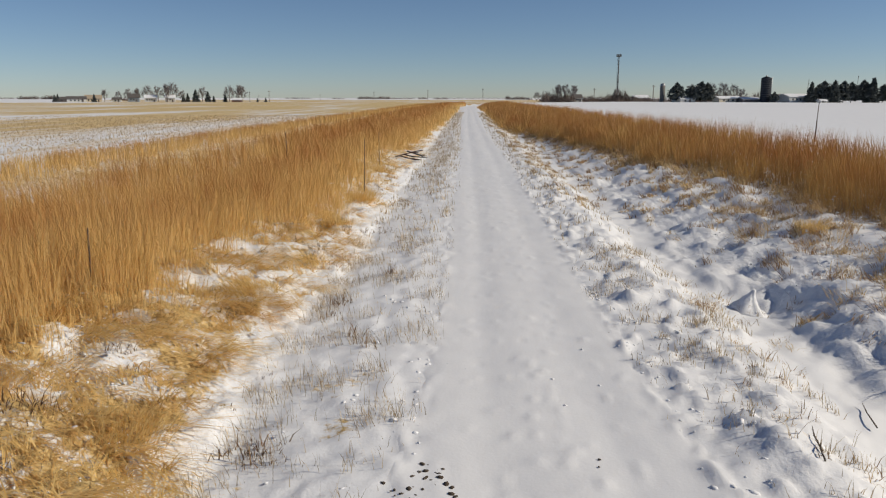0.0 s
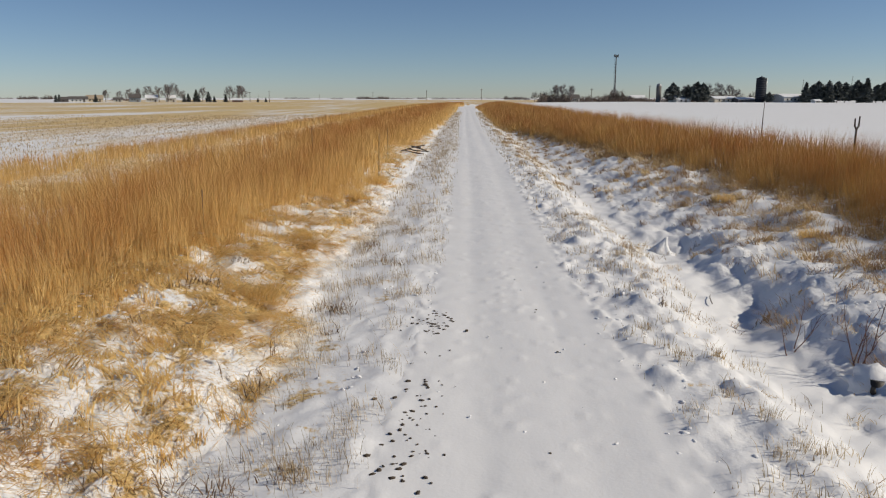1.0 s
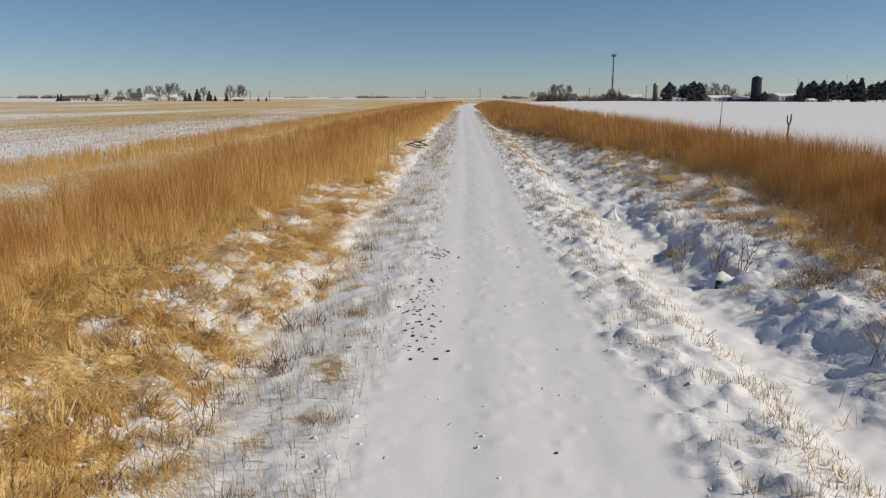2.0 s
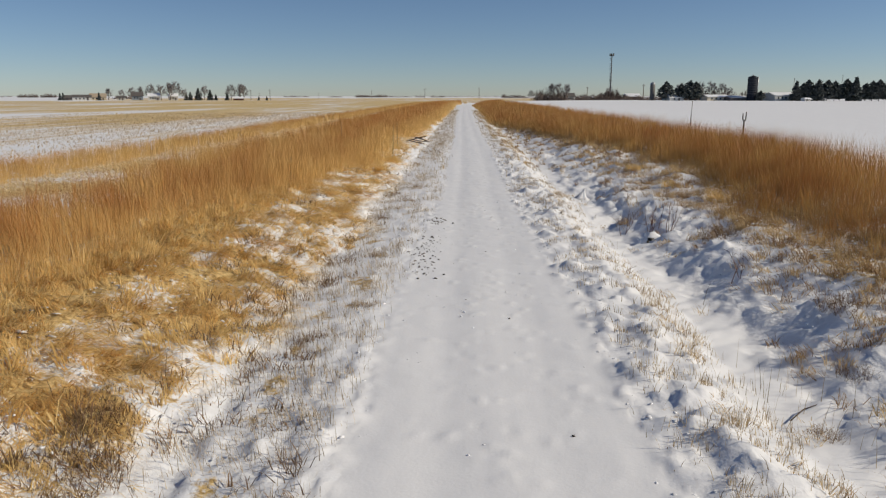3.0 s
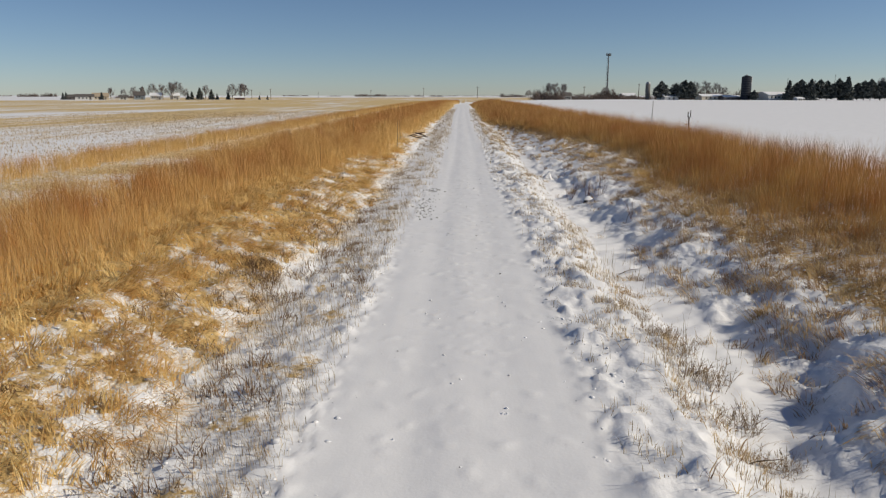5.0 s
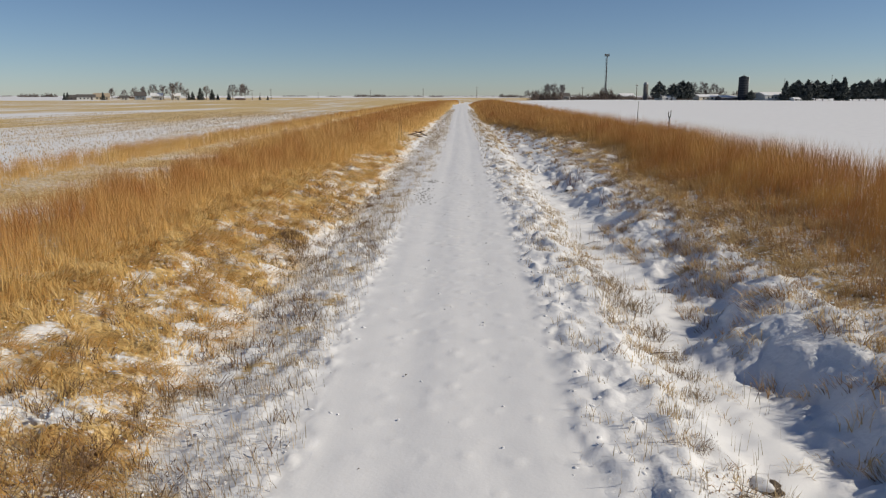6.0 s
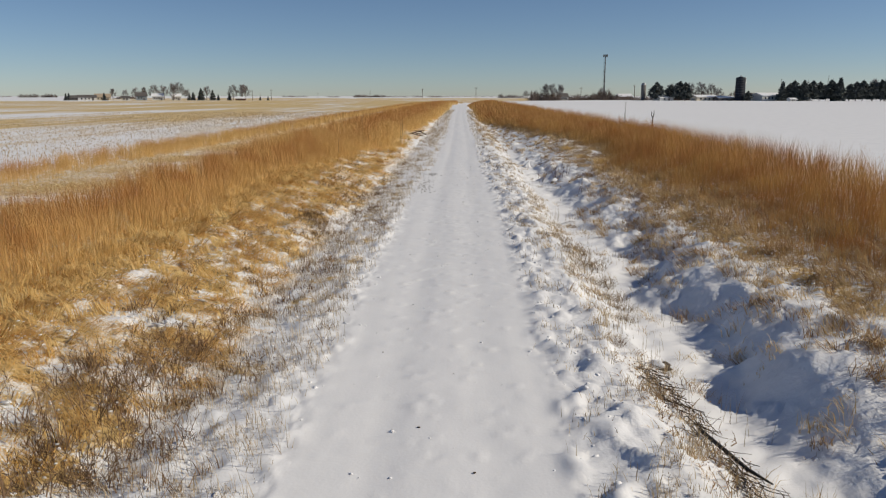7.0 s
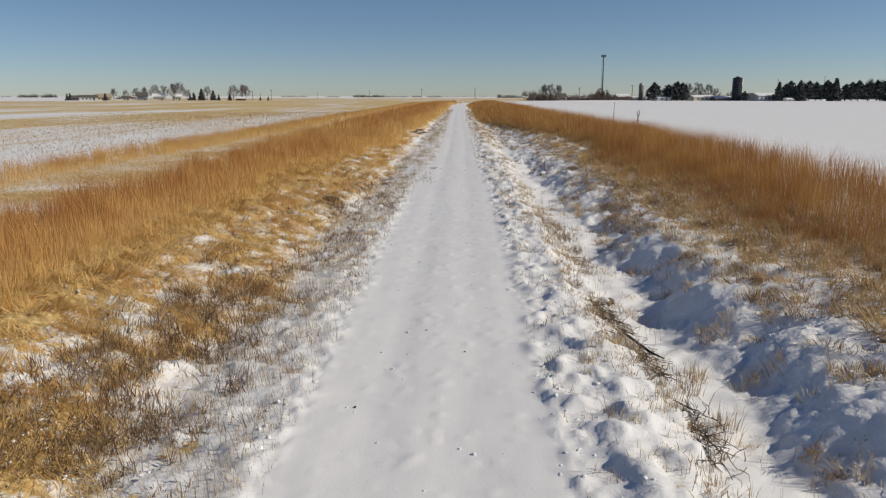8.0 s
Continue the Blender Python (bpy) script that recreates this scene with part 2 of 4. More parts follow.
def sheet(name, verts, faces, mat, smooth=True):
    """A mesh object out of number arrays; faces is one (n, 3) or (n, 4) array or a list of such."""
    me = bpy.data.meshes.new(name)
    faces = faces if isinstance(faces, list) else [faces]
    sizes = np.concatenate([np.full(len(f), f.shape[1]) for f in faces])
    corners = np.concatenate([f.ravel() for f in faces])
    me.vertices.add(len(verts))
    me.vertices.foreach_set("co", np.ascontiguousarray(verts, dtype=np.float32).ravel())
    me.loops.add(len(corners))
    me.loops.foreach_set("vertex_index", corners.astype(np.int32))
    me.polygons.add(len(sizes))
    starts = np.concatenate([[0], np.cumsum(sizes)[:-1]])
    me.polygons.foreach_set("loop_start", starts.astype(np.int32))
    me.polygons.foreach_set("use_smooth", np.full(len(sizes), smooth))
    me.update(calc_edges=True)
    me.materials.append(mat)
    return new(name, me)


def layer_of(ob, name, values):
    a = ob.data.attributes.new(name, "FLOAT", "POINT")
    a.data.foreach_set("value", np.ascontiguousarray(values, dtype=np.float32).ravel())


def lattice(xs, ys):
    nx, ny = len(xs), len(ys)
    gx, gy = np.meshgrid(xs, ys)
    i = np.arange(nx * ny).reshape(ny, nx)
    faces = np.stack([i[:-1, :-1], i[:-1, 1:], i[1:, 1:], i[1:, :-1]], -1).reshape(-1, 4)
    return gx.ravel(), gy.ravel(), faces


def graded(stops):
    """Grid lines whose spacing goes from stop to stop: (place, spacing)."""
    out = [stops[0][0]]
    for (a, da), (b, db) in zip(stops, stops[1:]):
        while out[-1] < b - 1e-6:
            f = min(1, max(0, (out[-1] - a) / (b - a)))
            out.append(min(b, out[-1] + da + (db - da) * f))
    return np.array(out)


rng = np.random.default_rng(7)


def bunches(cx, cy, per, spread):
    """Blades growing in bunches: their feet, and for each the number of its bunch."""
    i = np.repeat(np.arange(len(cx)), rng.poisson(per, len(cx)))
    return cx[i] + rng.normal(0, spread, len(i)), cy[i] + rng.normal(0, spread, len(i)), i



def scatter(x0, x1, y0, y1, per_m2):
    n = int((x1 - x0) * (y1 - y0) * per_m2)
    return rng.uniform(x0, x1, n), rng.uniform(y0, y1, n)


def blades(name, x, y, tall, wide, lean, mat, sag=0.0, label="", category="grass", levels=(0.0, 0.55), z=None, plume=0.0, shade=None, flat=None):
    """Many thin leaves: each a tapering strip on the ground, leaning by lean = (lx, ly) of its height and bowing over by sag."""
    n = len(x)
    z = land(x, y) - 0.02 if z is None else z
    turn = rng.uniform(0, np.pi, n)
    lx, ly = lean
    if flat is not None:
        turn = np.where(flat, np.arctan2(ly, lx) + np.pi / 2 + rng.normal(0, 0.85, n), turn)
    ax, ay = np.cos(turn), np.sin(turn)
    per = 2 * len(levels) + 1
    verts, tips = np.zeros((n, per, 3), np.float32), np.zeros((n, per), np.float32)
    for k, s in enumerate((*levels, 1.0)):
        cx = x + lx * tall * s ** 1.6
        cy = y + ly * tall * s ** 1.6
        cz = z + tall * (s - sag * s ** 2.2)
        w = wide * (1.0 - 0.65 * s) * 0.5 if not plume or s < 0.6 else wide * plume * 0.5
        if s == 1.0:
            verts[:, per - 1] = np.stack([cx, cy, cz], -1)
            tips[:, per - 1] = 1
        else:
            verts[:, 2 * k] = np.stack([cx - ax * w, cy - ay * w, cz], -1)
            verts[:, 2 * k + 1] = np.stack([cx + ax * w, cy + ay * w, cz], -1)
            tips[:, 2 * k:2 * k + 2] = s
    first = (np.arange(n) * per)[:, None]
    quads = [first + np.array([2 * k, 2 * k + 1, 2 * k + 3, 2 * k + 2]) for k in range(len(levels) - 1)]
    ends = first + np.array([per - 3, per - 2, per - 1])
    ob = sheet(name, verts.reshape(-1, 3), [np.concatenate(quads), ends] if quads else ends, mat)
    layer_of(ob, "tip", tips)
    if shade is not None:
        layer_of(ob, "shade", np.repeat(shade, per))
    return tagged(ob, label, category, kind="stuff")


# ---- ground and trail ----
gx = graded([(-3500, 400), (-600, 120), (-60, 6), (-20, 1.2), (-8, 0.35), (-6.8, 0.10), (-3.5, 0.075), (-1.2, 0.06), (-0.9, 0.5), (0.9, 0.5), (1.2, 0.06), (5.5, 0.07), (7.4, 0.11), (9, 0.3), (25, 2), (80, 8), (600, 120), (3500, 400)])
gy = graded([(-250, 60), (-60, 6), (-30.5, 0.5), (-29.5, 0.07), (8, 0.08), (24, 0.17), (70, 0.7), (200, 3), (600, 40), (4500, 500)])
px, py, faces = lattice(gx, gy)
ground = sheet("ground", np.stack([px, py, land(px, py)], -1), faces, GROUND_MAT)
tagged(ground, "snow-covered ground with matted straw in ditches and stubble field", "ground", kind="structure")
s = px - bend(py)
wob = 0.5 * layered(px, py, 3.0, 91, 2)
straw = (0.50 + 0.06 * between(py, -5, 2, 2) - 0.07 * step(0, 12, py) + 0.44 * combed(px, py)) * between(s + wob, -7.2, -3.75 - 0.5 * step(0, 14, py), 0.4) + 0.62 * between(s, -10.8, -6.4, 0.4) + (0.55 + 0.35 * layered(px / 3.0, py / 1.0, 4.0, 97, 2)) * between(s, -16.5, -10.8, 0.8) + 0.55 * between(s, -20, -16.5, 0.8)
straw = straw + 0.17 * between(s + wob, -3.9, -2.3, 0.4) * (1 - 0.6 * step(0, 14, py))
straw = straw + 0.25 * between(s + wob, 5.6, 7.0, 0.5) + 0.5 * between(s - 1.4 * between(py, 9, 33, 4), 6.8, 14.6, 0.6) + 0.40 * between(np.abs(s), 1.85, 3.1, 0.2) * np.clip(0.45 + 0.8 * layered(px, py, 0.9, 95, 3), 0, 1)
layer_of(ground, "straw", straw)
layer_of(ground, "crumb", np.where(s > 0, 0.7, 0.8 - 0.45 * step(-9, -2, py)) * between(np.abs(s), 1.9, 3.2, 0.4) + between(s, -7.0, -3.4, 0.3) + between(s, 4.6, 8.0, 0.4))
layer_of(ground, "stubble", np.where(s < -20.5, 0.495 + 0.09 * step(60, 260, py - 0.25 * px) - 0.6 * step(1100, 1500, py) - 0.5 * step(480, 620, py) * step(0.50, 0.56, -px / np.maximum(py, 1)), np.where(np.abs(s) > 60, 0.3 * step(1200, 1500, py) - 1 + 0.75 * step(900, 1100, py), -1.0)))

tx = np.concatenate([np.linspace(-1.0, -0.75, 14)[:-1], np.linspace(-0.75, 0.75, 48), np.linspace(0.75, 1.0, 14)[1:]])
ty = graded([(-250, 20), (-40, 2), (-30, 0.1), (-29.5, 0.07), (8, 0.08), (30, 0.2), (120, 1), (600, 8)])
u, v, faces = lattice(tx, ty)
half = trail_half(v) + 0.36
tz = 0.008 * layered(u * half, v, 0.8, 101, 3) + 0.018 * np.maximum(layered(u * half, v, 0.33, 111, 2) - 0.45, 0) * 2
tz = tz - 0.018 * np.exp(-((u * half + 0.62) / 0.3) ** 2) - 0.014 * np.exp(-((u * half - 0.62) / 0.3) ** 2)
steps = np.random.default_rng(3)
for _ in range(170):
    cx, cy = steps.normal(0.1, 0.5), steps.uniform(-29, 12)
    near_it = np.abs(v - cy) < 0.3
    r2 = ((u[near_it] * half[near_it] - cx) / steps.uniform(0.03, 0.06)) ** 2 + ((v[near_it] - cy) / steps.uniform(0.04, 0.08)) ** 2
    tz[near_it] += steps.choice((0.028, 0.018, -0.018)) * np.exp(-r2)
tx_world = u * half + bend(v)
beside = land(tx_world, v) + 0.06 * (1 - step(-0.95, -0.5, np.abs(u * half) - trail_half(v)))
taper = np.clip((np.abs(u) - 0.78 - 0.10 * layered(u * 3, v, 0.5, 127, 3)) / 0.2, 0, 1)
w = step(0.58, 0.84, np.abs(u))
tz = (tz + 0.010) * (1 - w) + (beside + 0.010 - 0.026 * taper) * w
trail = sheet("trail", np.stack([tx_world, v, tz], -1), faces, TRAIL_MAT)
tagged(trail, "straight trail of packed white snow with faint wheel lanes", "trail", kind="structure")

# ---- grass ----


def edge(y, mean, swing, seed):
    """A ragged edge along the trail; the inner edges come closer to the trail far ahead."""
    if 4 < abs(mean) < 7.5:
        mean = mean - np.where(mean > 0, 3.4 * step(36, 95, y) + -0.3 * (1 - step(-15, -8, y)) - 0.4 * between(y, -9, 2, 2) - 1.5 * between(y, 9, 33, 4), -(1.1 * step(2, 8, y) + 1.1 * step(9, 22, y) - 0.8 * between(y, 36, 44, 2) + 0.9 * step(45, 100, y)))
    elif -12 < mean < -10:
        mean = mean - 0.7 - 1.7 * step(-2, 26, y)
    return mean + swing * layered(np.asarray(y, float), np.zeros_like(y) + 0.7, 6.0, seed, 3)


def tall_stand(name, x0, x1, y0, y1, per_m2, per, wide, height, seed, label, front, back, lean=(-0.04, -0.03), rise=3.2, redness=0.42, mat=TALL_MAT):
    """A stand of bunch grass: shorter and thinner towards its front edge, with bunches that lean each their own way."""
    cx, cy = scatter(x0, x1, y0, y1, per_m2)
    s = cx - bend(cy)
    side = np.sign(front[0])
    depth = (s - edge(cy, *front, seed)) * side
    inside = (edge(cy, *back, seed + 3) - s) * side > 0
    keep = inside & (rng.random(len(cx)) < np.clip(depth / (1.6 + 0.5 * (side > 0) * (1 - step(-9, 1, cy)) - 0.8 * step(4, 16, cy)), 0, 1) * np.where(depth > 4.2, 0.5, 1.0))
    cx, cy, depth = cx[keep], cy[keep], depth[keep]
    n = len(cx)
    tallest = height * (1 + 0.13 * (side > 0) * step(-8, 10, cy)) * rng.uniform(0.84, 1.05, n) * (1 + 0.11 * layered(cx, cy, 2.4, seed + 5, 2)) * (0.26 + 0.74 * step(0, 1, depth / (rise * (1 + 0.45 * (side > 0) * (1 - step(-9, 1, cy)) - 0.55 * step(2, 14, cy)))))
    sway_x = lean[0] + 0.13 * layered(cx, cy, 1.7, seed + 7, 2) + rng.normal(0, 0.10, n) - side * 0.16 * (1 - step(0, 2.8, depth))
    sway_y = lean[1] + 0.10 * layered(cx, cy, 1.9, seed + 8, 2) + rng.normal(0, 0.10, n)
    rust = np.clip(redness - 0.3 * (side < 0) * step(2, 10, cy) * (1 - step(30, 50, cy)) + 0.75 * layered(cx, cy, 2.0, seed + 9, 3) + rng.normal(0, 0.18, n), 0, 1) * step(0.4 - 0.7 * (side > 0), 3.0 - 1.0 * (side > 0), depth)
    x, y, i = bunches(cx, cy, per, 0.10 + wide * 2.0)
    k = len(x)
    return blades(name, x, y, tallest[i] * rng.uniform(0.55, 1.05, k), wide * rng.uniform(0.7, 1.3, k),
                  (sway_x[i] + rng.normal(0, 0.13, k), sway_y[i] + rng.normal(0, 0.13, k)), mat, 0.06, label, plume=0.8, shade=rust[i])


BANDS = [(-60, -30, 5, 8, 0.022), (-30, 24, 19, 14, 0.0090), (24, 75, 9, 10, 0.02), (75, 180, 5, 6, 0.055), (180, 600, 1.6, 4, 0.18)]
for y0, y1, n, per, w in BANDS:
    tall_stand("tall_grass", -14.0, -2.0 if y0 > 0 else -3.8, y0, y1, n, per, w, 1.42, 200, "tall rust-gold prairie grass standing on the ditch bank", (-6.6, 0.75), (-10.6, 0.5), rise=4.0, redness=0.85)
    tall_stand("tall_grass", 2.4 if y0 > 0 else 5.0, 15.2, y0, y1, n, per, w, 1.46, 230, "tall rust-gold prairie grass along the fence line", (6.9, 0.8), (14.6, 0.4), rise=4.4, redness=0.62, mat=SHADED_RUST_STEMS)
    tall_stand("tall_grass", -21, -16, y0, y1, n * 0.6, per, w, 1.0, 260, "strip of rust-gold grass beside the stubble field", (-16.6, 0.4), (-20.2, 0.5), redness=0.75)

# flattened golden grass of the left bank: bunches bent over down the slope, snow between them
for y0, y1, n, per, w in ((-30, 22, 27, 17, 0.014), (22, 60, 10, 15, 0.02), (60, 160, 3, 8, 0.055)):
    cx, cy = scatter(-8.2, -2.4 if y0 > 0 else -3.2, y0, y1, n)
    s = cx - bend(cy)
    swathe = combed(cx, cy) + 0.30 * step(-3.9, -6.4, s) + 0.35 * layered(cx, cy, 0.7, 309, 2) + 0.60 - 0.13 * step(3, 14, cy) + 0.2 * between(cy, -5, 2, 2)
    keep = (rng.random(len(cx)) < np.clip(swathe * 2.2, 0.06, 1)) & (s < edge(cy, -3.65, 0.55, 305) - 0.2 * step(0, 12, cy))
    cx, cy, s = cx[keep], cy[keep], s[keep]
    m = len(cx)
    heading = -0.45 + 0.6 * layered(cx, cy, 2.6, 311, 2) + rng.normal(0, 0.3, m) + np.where(layered(cx, cy, 1.1, 313, 2) + rng.normal(0, 0.3, m) > 0.0, 2.7, 0.0)
    over = rng.uniform(0.7, 1.5, m) * (1 + 0.45 * step(3, 8, cy)) * (0.6 + 0.4 * step(-7.2, -5.6, s))
    size = rng.uniform(0.34, 0.78, m) + 0.22 * step(-5.0, -6.8, s)
    lie = np.where(rng.random(m) < 0.8, 0.40, rng.uniform(0.6, 1.0, m))
    tone = np.clip(0.34 + 0.7 * layered(cx, cy, 1.5, 317, 2) + rng.normal(0, 0.25, m), 0, 1)
    x, y, i = bunches(cx, cy, per, 0.055 + w)
    k = len(x)
    turn = heading[i] + rng.normal(0, 0.35, k)
    reach = over[i] * rng.uniform(0.6, 1.25, k)
    tagged(blades("matted_grass", x, y, lie[i] * size[i] * rng.uniform(0.55, 1.1, k), w * rng.uniform(0.7, 1.4, k),
                  (np.cos(turn) * reach * 0.92 / lie[i], np.sin(turn) * reach * 0.92 / lie[i]), GOLD_MAT, np.clip(0.3 + 0.38 * over[i] + rng.normal(0, 0.12, k), 0.1, 0.92), levels=(0.0, 0.5), shade=tone[i], flat=lie[i] < 0.5),
           "golden grass flattened over snow on the ditch bank", "grass")

# single straws strewn over the snow between the swathes
x, y = scatter(-7.4, -3.2, -30, 24, 125)
keep = (x < edge(y, -3.65, 0.55, 305) + 0.25) & (combed(x, y) + rng.normal(0, 0.3, len(x)) < 0.3)
x, y = x[keep], y[keep]
k = len(x)
turn = -0.4 + 0.6 * layered(x, y, 2.6, 311, 2) + rng.normal(0, 0.4, k)
reach = rng.uniform(0.15, 0.5, k)
low = rng.uniform(0.04, 0.10, k)
tagged(blades("strewn_straw", x, y, low, 0.012 * rng.uniform(0.6, 1.4, k), (np.cos(turn) * reach / low, np.sin(turn) * reach / low), GOLD_MAT, rng.uniform(0.2, 0.8, k),
              shade=rng.random(k) ** 2), "single golden straws strewn over bank snow", "grass")

# brown leafy weeds in the left ditch and on its shoulder
for y0, y1, n, per, w in ((-30, 20, 15, 16, 0.012), (20, 70, 4, 9, 0.025)):
    cx, cy = scatter(-5.6, -2.0, y0, y1, n)
    s = cx - bend(cy)
    grown = layered(cx, cy, 1.2, 351, 3) + 0.25 * step(-2.3, -3.6, s) - 0.3 - 0.3 * step(-4, 8, cy) + 0.32 * between(s, -4.0, -2.5, 0.3) * (1 - step(-4, 4, cy)) + 0.9 * np.exp(-((s + 4.1) / 0.6) ** 2 - ((cy + 9.3) / 1.4) ** 2) + 1.3 * np.exp(-((s + 4.15) / 1.2) ** 2 - ((cy + 24.5) / 4.2) ** 2)
    keep = (rng.random(len(cx)) < np.clip(grown * 1.8, 0.03, 1)) & (np.abs(s) > trail_half(cy) + 0.25)
    cx, cy = cx[keep], cy[keep]
    rank = 1 + 0.7 * np.exp(-((cx + 4.3) / 0.8) ** 2 - ((cy + 24.5) / 3.4) ** 2)
    x, y, i = bunches(cx, cy, per, 0.09)
    k = len(x)
    tagged(blades("ditch_weeds", x, y, (rank * rng.uniform(0.08, 0.36, len(cx)))[i] * rng.uniform(0.5, 1.1, k), w * rng.uniform(0.5, 1.6, k),
                  (rng.normal(0, 0.45, k), rng.normal(0, 0.45, k)), BROWN_MAT, rng.uniform(0, 0.4, k)), "low brown leafy weeds in the snowy ditch", "weeds")

# pale flattened strip between the two stands
x, y = scatter(-17.2, -11.2, -40, 110, 38)
k = len(x)
tagged(blades("matted_grass", x, y, rng.uniform(0.12, 0.28, k), 0.028 * rng.uniform(0.7, 1.4, k) * (1 + np.clip(y, 0, 90) / 40),
              (1.5 * rng.normal(-0.4, 1, k), -0.9 + 0.7 * rng.normal(0, 1, k)), PRESSED_MAT, 0.6), "pale grass pressed flat in a strip with drifted snow", "grass")

SHOULDER_MAT = blade_surface("shoulder_stems", (0.28, 0.20, 0.125), (0.74, 0.60, 0.40))
# short stems on both shoulders
for side in (-1, 1):
    for y0, y1, n, w in ((-30, 18, 420, 0.007), (18, 60, 110, 0.016), (60, 180, 26, 0.04)):
        x, y = scatter(1.2, 3.6, y0, y1, n)
        x = x * side + bend(y)
        clump = layered(x, y, 0.9, 321 + side, 3) + (0.08 if side < 0 else -0.12) + 0.2 * step(14, 40, y)
        keep = (rng.random(len(x)) < np.clip(clump * (1.6 - 0.8 * (side < 0) * (1 - step(-3, 4, y))) + (0.4 * (side < 0) + 0.1) * (1 - step(-3, 4, y)) + 0.15 * (side < 0) * (1 - step(-14, -8, y)), 0.02, 1)) & (np.abs(x - bend(y)) > trail_half(y) - 0.12 + 0.4 * rng.random(len(x)) ** 0.7)
        x, y = x[keep], y[keep]
        k = len(x)
        tagged(blades("short_stems", x, y, rng.uniform(0.05, 0.30 + 0.08 * (side < 0), k) * rng.uniform(0.6, 1, k), w * (1.3 if side > 0 else 0.95) * rng.uniform(0.7, 1.4, k),
                      (rng.normal(-0.1, 0.25, k), rng.normal(-0.1, 0.25, k)), SHOULDER_MAT, 0.08), "short dry stems sticking out of shoulder snow", "grass")

# brown weeds at the foot of the right bank, in tangled bunches
for y0, y1, n, per, w in ((-30, 22, 16, 22, 0.0105), (22, 70, 7, 18, 0.022), (70, 160, 3, 9, 0.06)):
    cx, cy = scatter(2.2 if y0 >= 22 else 4.5, 10.0, y0, y1, n)
    s = cx - bend(cy)
    grown = 0.9 * layered(cx, cy, 1.25, 331, 3) + 0.75 * step(5.3, 7.1, s + 2.4 * step(36, 90, cy) + 0.4 * (1 - step(-20, -14, cy))) - 0.02 - 0.2 * between(cy, -5, 2, 2) + 0.16 * (1 - step(-6, -1, cy)) - 0.12 * between(cy, 8, 32, 3)
    keep = rng.random(len(cx)) < np.clip(grown * 2.0, 0.03, 1)
    cx, cy = cx[keep], cy[keep]
    m = len(cx)
    tone = rng.random(m)
    size = rng.uniform(0.14, 0.40, m) * (1 + 0.45 * step(6.0, 8.0, cx) * (1 - 0.5 * step(5, 10, cy)))
    tilt_x, tilt_y = rng.normal(-0.4, 0.45, m), rng.normal(-0.25, 0.45, m)
    x, y, i = bunches(cx, cy, per, 0.07 + w)
    k = len(x)
    for chosen, mat, name, label in ((tone[i] < 0.5, BANK_MAT, "dry_weeds", "low brown weeds tangled with snow on the bank"), (tone[i] >= 0.5, TAN_MAT, "matted_grass", "short tan grass tangled with snow on the bank")):
        q = int(chosen.sum())
        tagged(blades(name, x[chosen], y[chosen], size[i][chosen] * rng.uniform(0.5, 1.2, q), w * rng.uniform(0.6, 1.6, q),
                      (tilt_x[i][chosen] + rng.normal(0, 0.35, q), tilt_y[i][chosen] + rng.normal(0, 0.35, q)), mat, rng.uniform(0.1, 0.5, q), shade=tone[i][chosen] * 0.6), label, "weeds")

# tangled weeds along the ditch edge beside the right shoulder
cx, cy = scatter(2.5, 4.2, -30, 16, 22)
s = cx - bend(cy)
middle = 2.95 + 0.25 * smooth_noise(cy / 3.0, cy * 0 + 1.7, 15)
grown = 0.9 * layered(cx, cy, 0.9, 361, 3) + 0.55 * np.exp(-((s - middle) / 0.42) ** 2) * (0.35 + 0.65 * (1 - step(-10, -3, cy))) - 0.22
keep = rng.random(len(cx)) < np.clip(grown * 1.7, 0.01, 1)
cx, cy = cx[keep], cy[keep]
tone = rng.random(len(cx))
size = rng.uniform(0.08, 0.30, len(cx))
x, y, i = bunches(cx, cy, 15, 0.08)
k = len(x)
for chosen, mat, label in ((tone[i] < 0.4, BANK_MAT, "low brown weeds tangled along the ditch edge"), (tone[i] >= 0.4, TAN_MAT, "short tan grass tangled along the ditch edge")):
    q = int(chosen.sum())
    tagged(blades("ditch_weeds", x[chosen], y[chosen], size[i][chosen] * rng.uniform(0.5, 1.2, q), 0.009 * rng.uniform(0.6, 1.5, q),
                  (rng.normal(-0.1, 0.6, q), rng.normal(-0.1, 0.6, q)), mat, rng.uniform(0.05, 0.5, q)), label, "weeds")

# cut maize stalks in rows across the left field
rows_x = np.arange(-21.5, -75, -0.76)
x, y = [], []
for rx in rows_x:
    gap = 0.16 if rx > -45 else 0.32
    yy = np.arange(-25, 130, gap)
    yy = yy + rng.uniform(-0.06, 0.06, len(yy))
    ok = rng.random(len(yy)) < 0.5
    y.append(yy[ok])
    x.append(rx + rng.normal(0, 0.05, ok.sum()))
x, y = np.concatenate(x), np.concatenate(y)
k = len(x)
tagged(blades("maize_stubble", x, y, rng.uniform(0.06, 0.2, k), 0.05 * rng.uniform(0.7, 1.3, k) * (1 + np.clip(y, 0, 200) / 120),
              (rng.normal(0, 0.25, k), rng.normal(0, 0.25, k)), STUBBLE_MAT, 0.0, levels=(0.0, 0.7)), "rows of cut maize stalks standing in snow", "stubble")

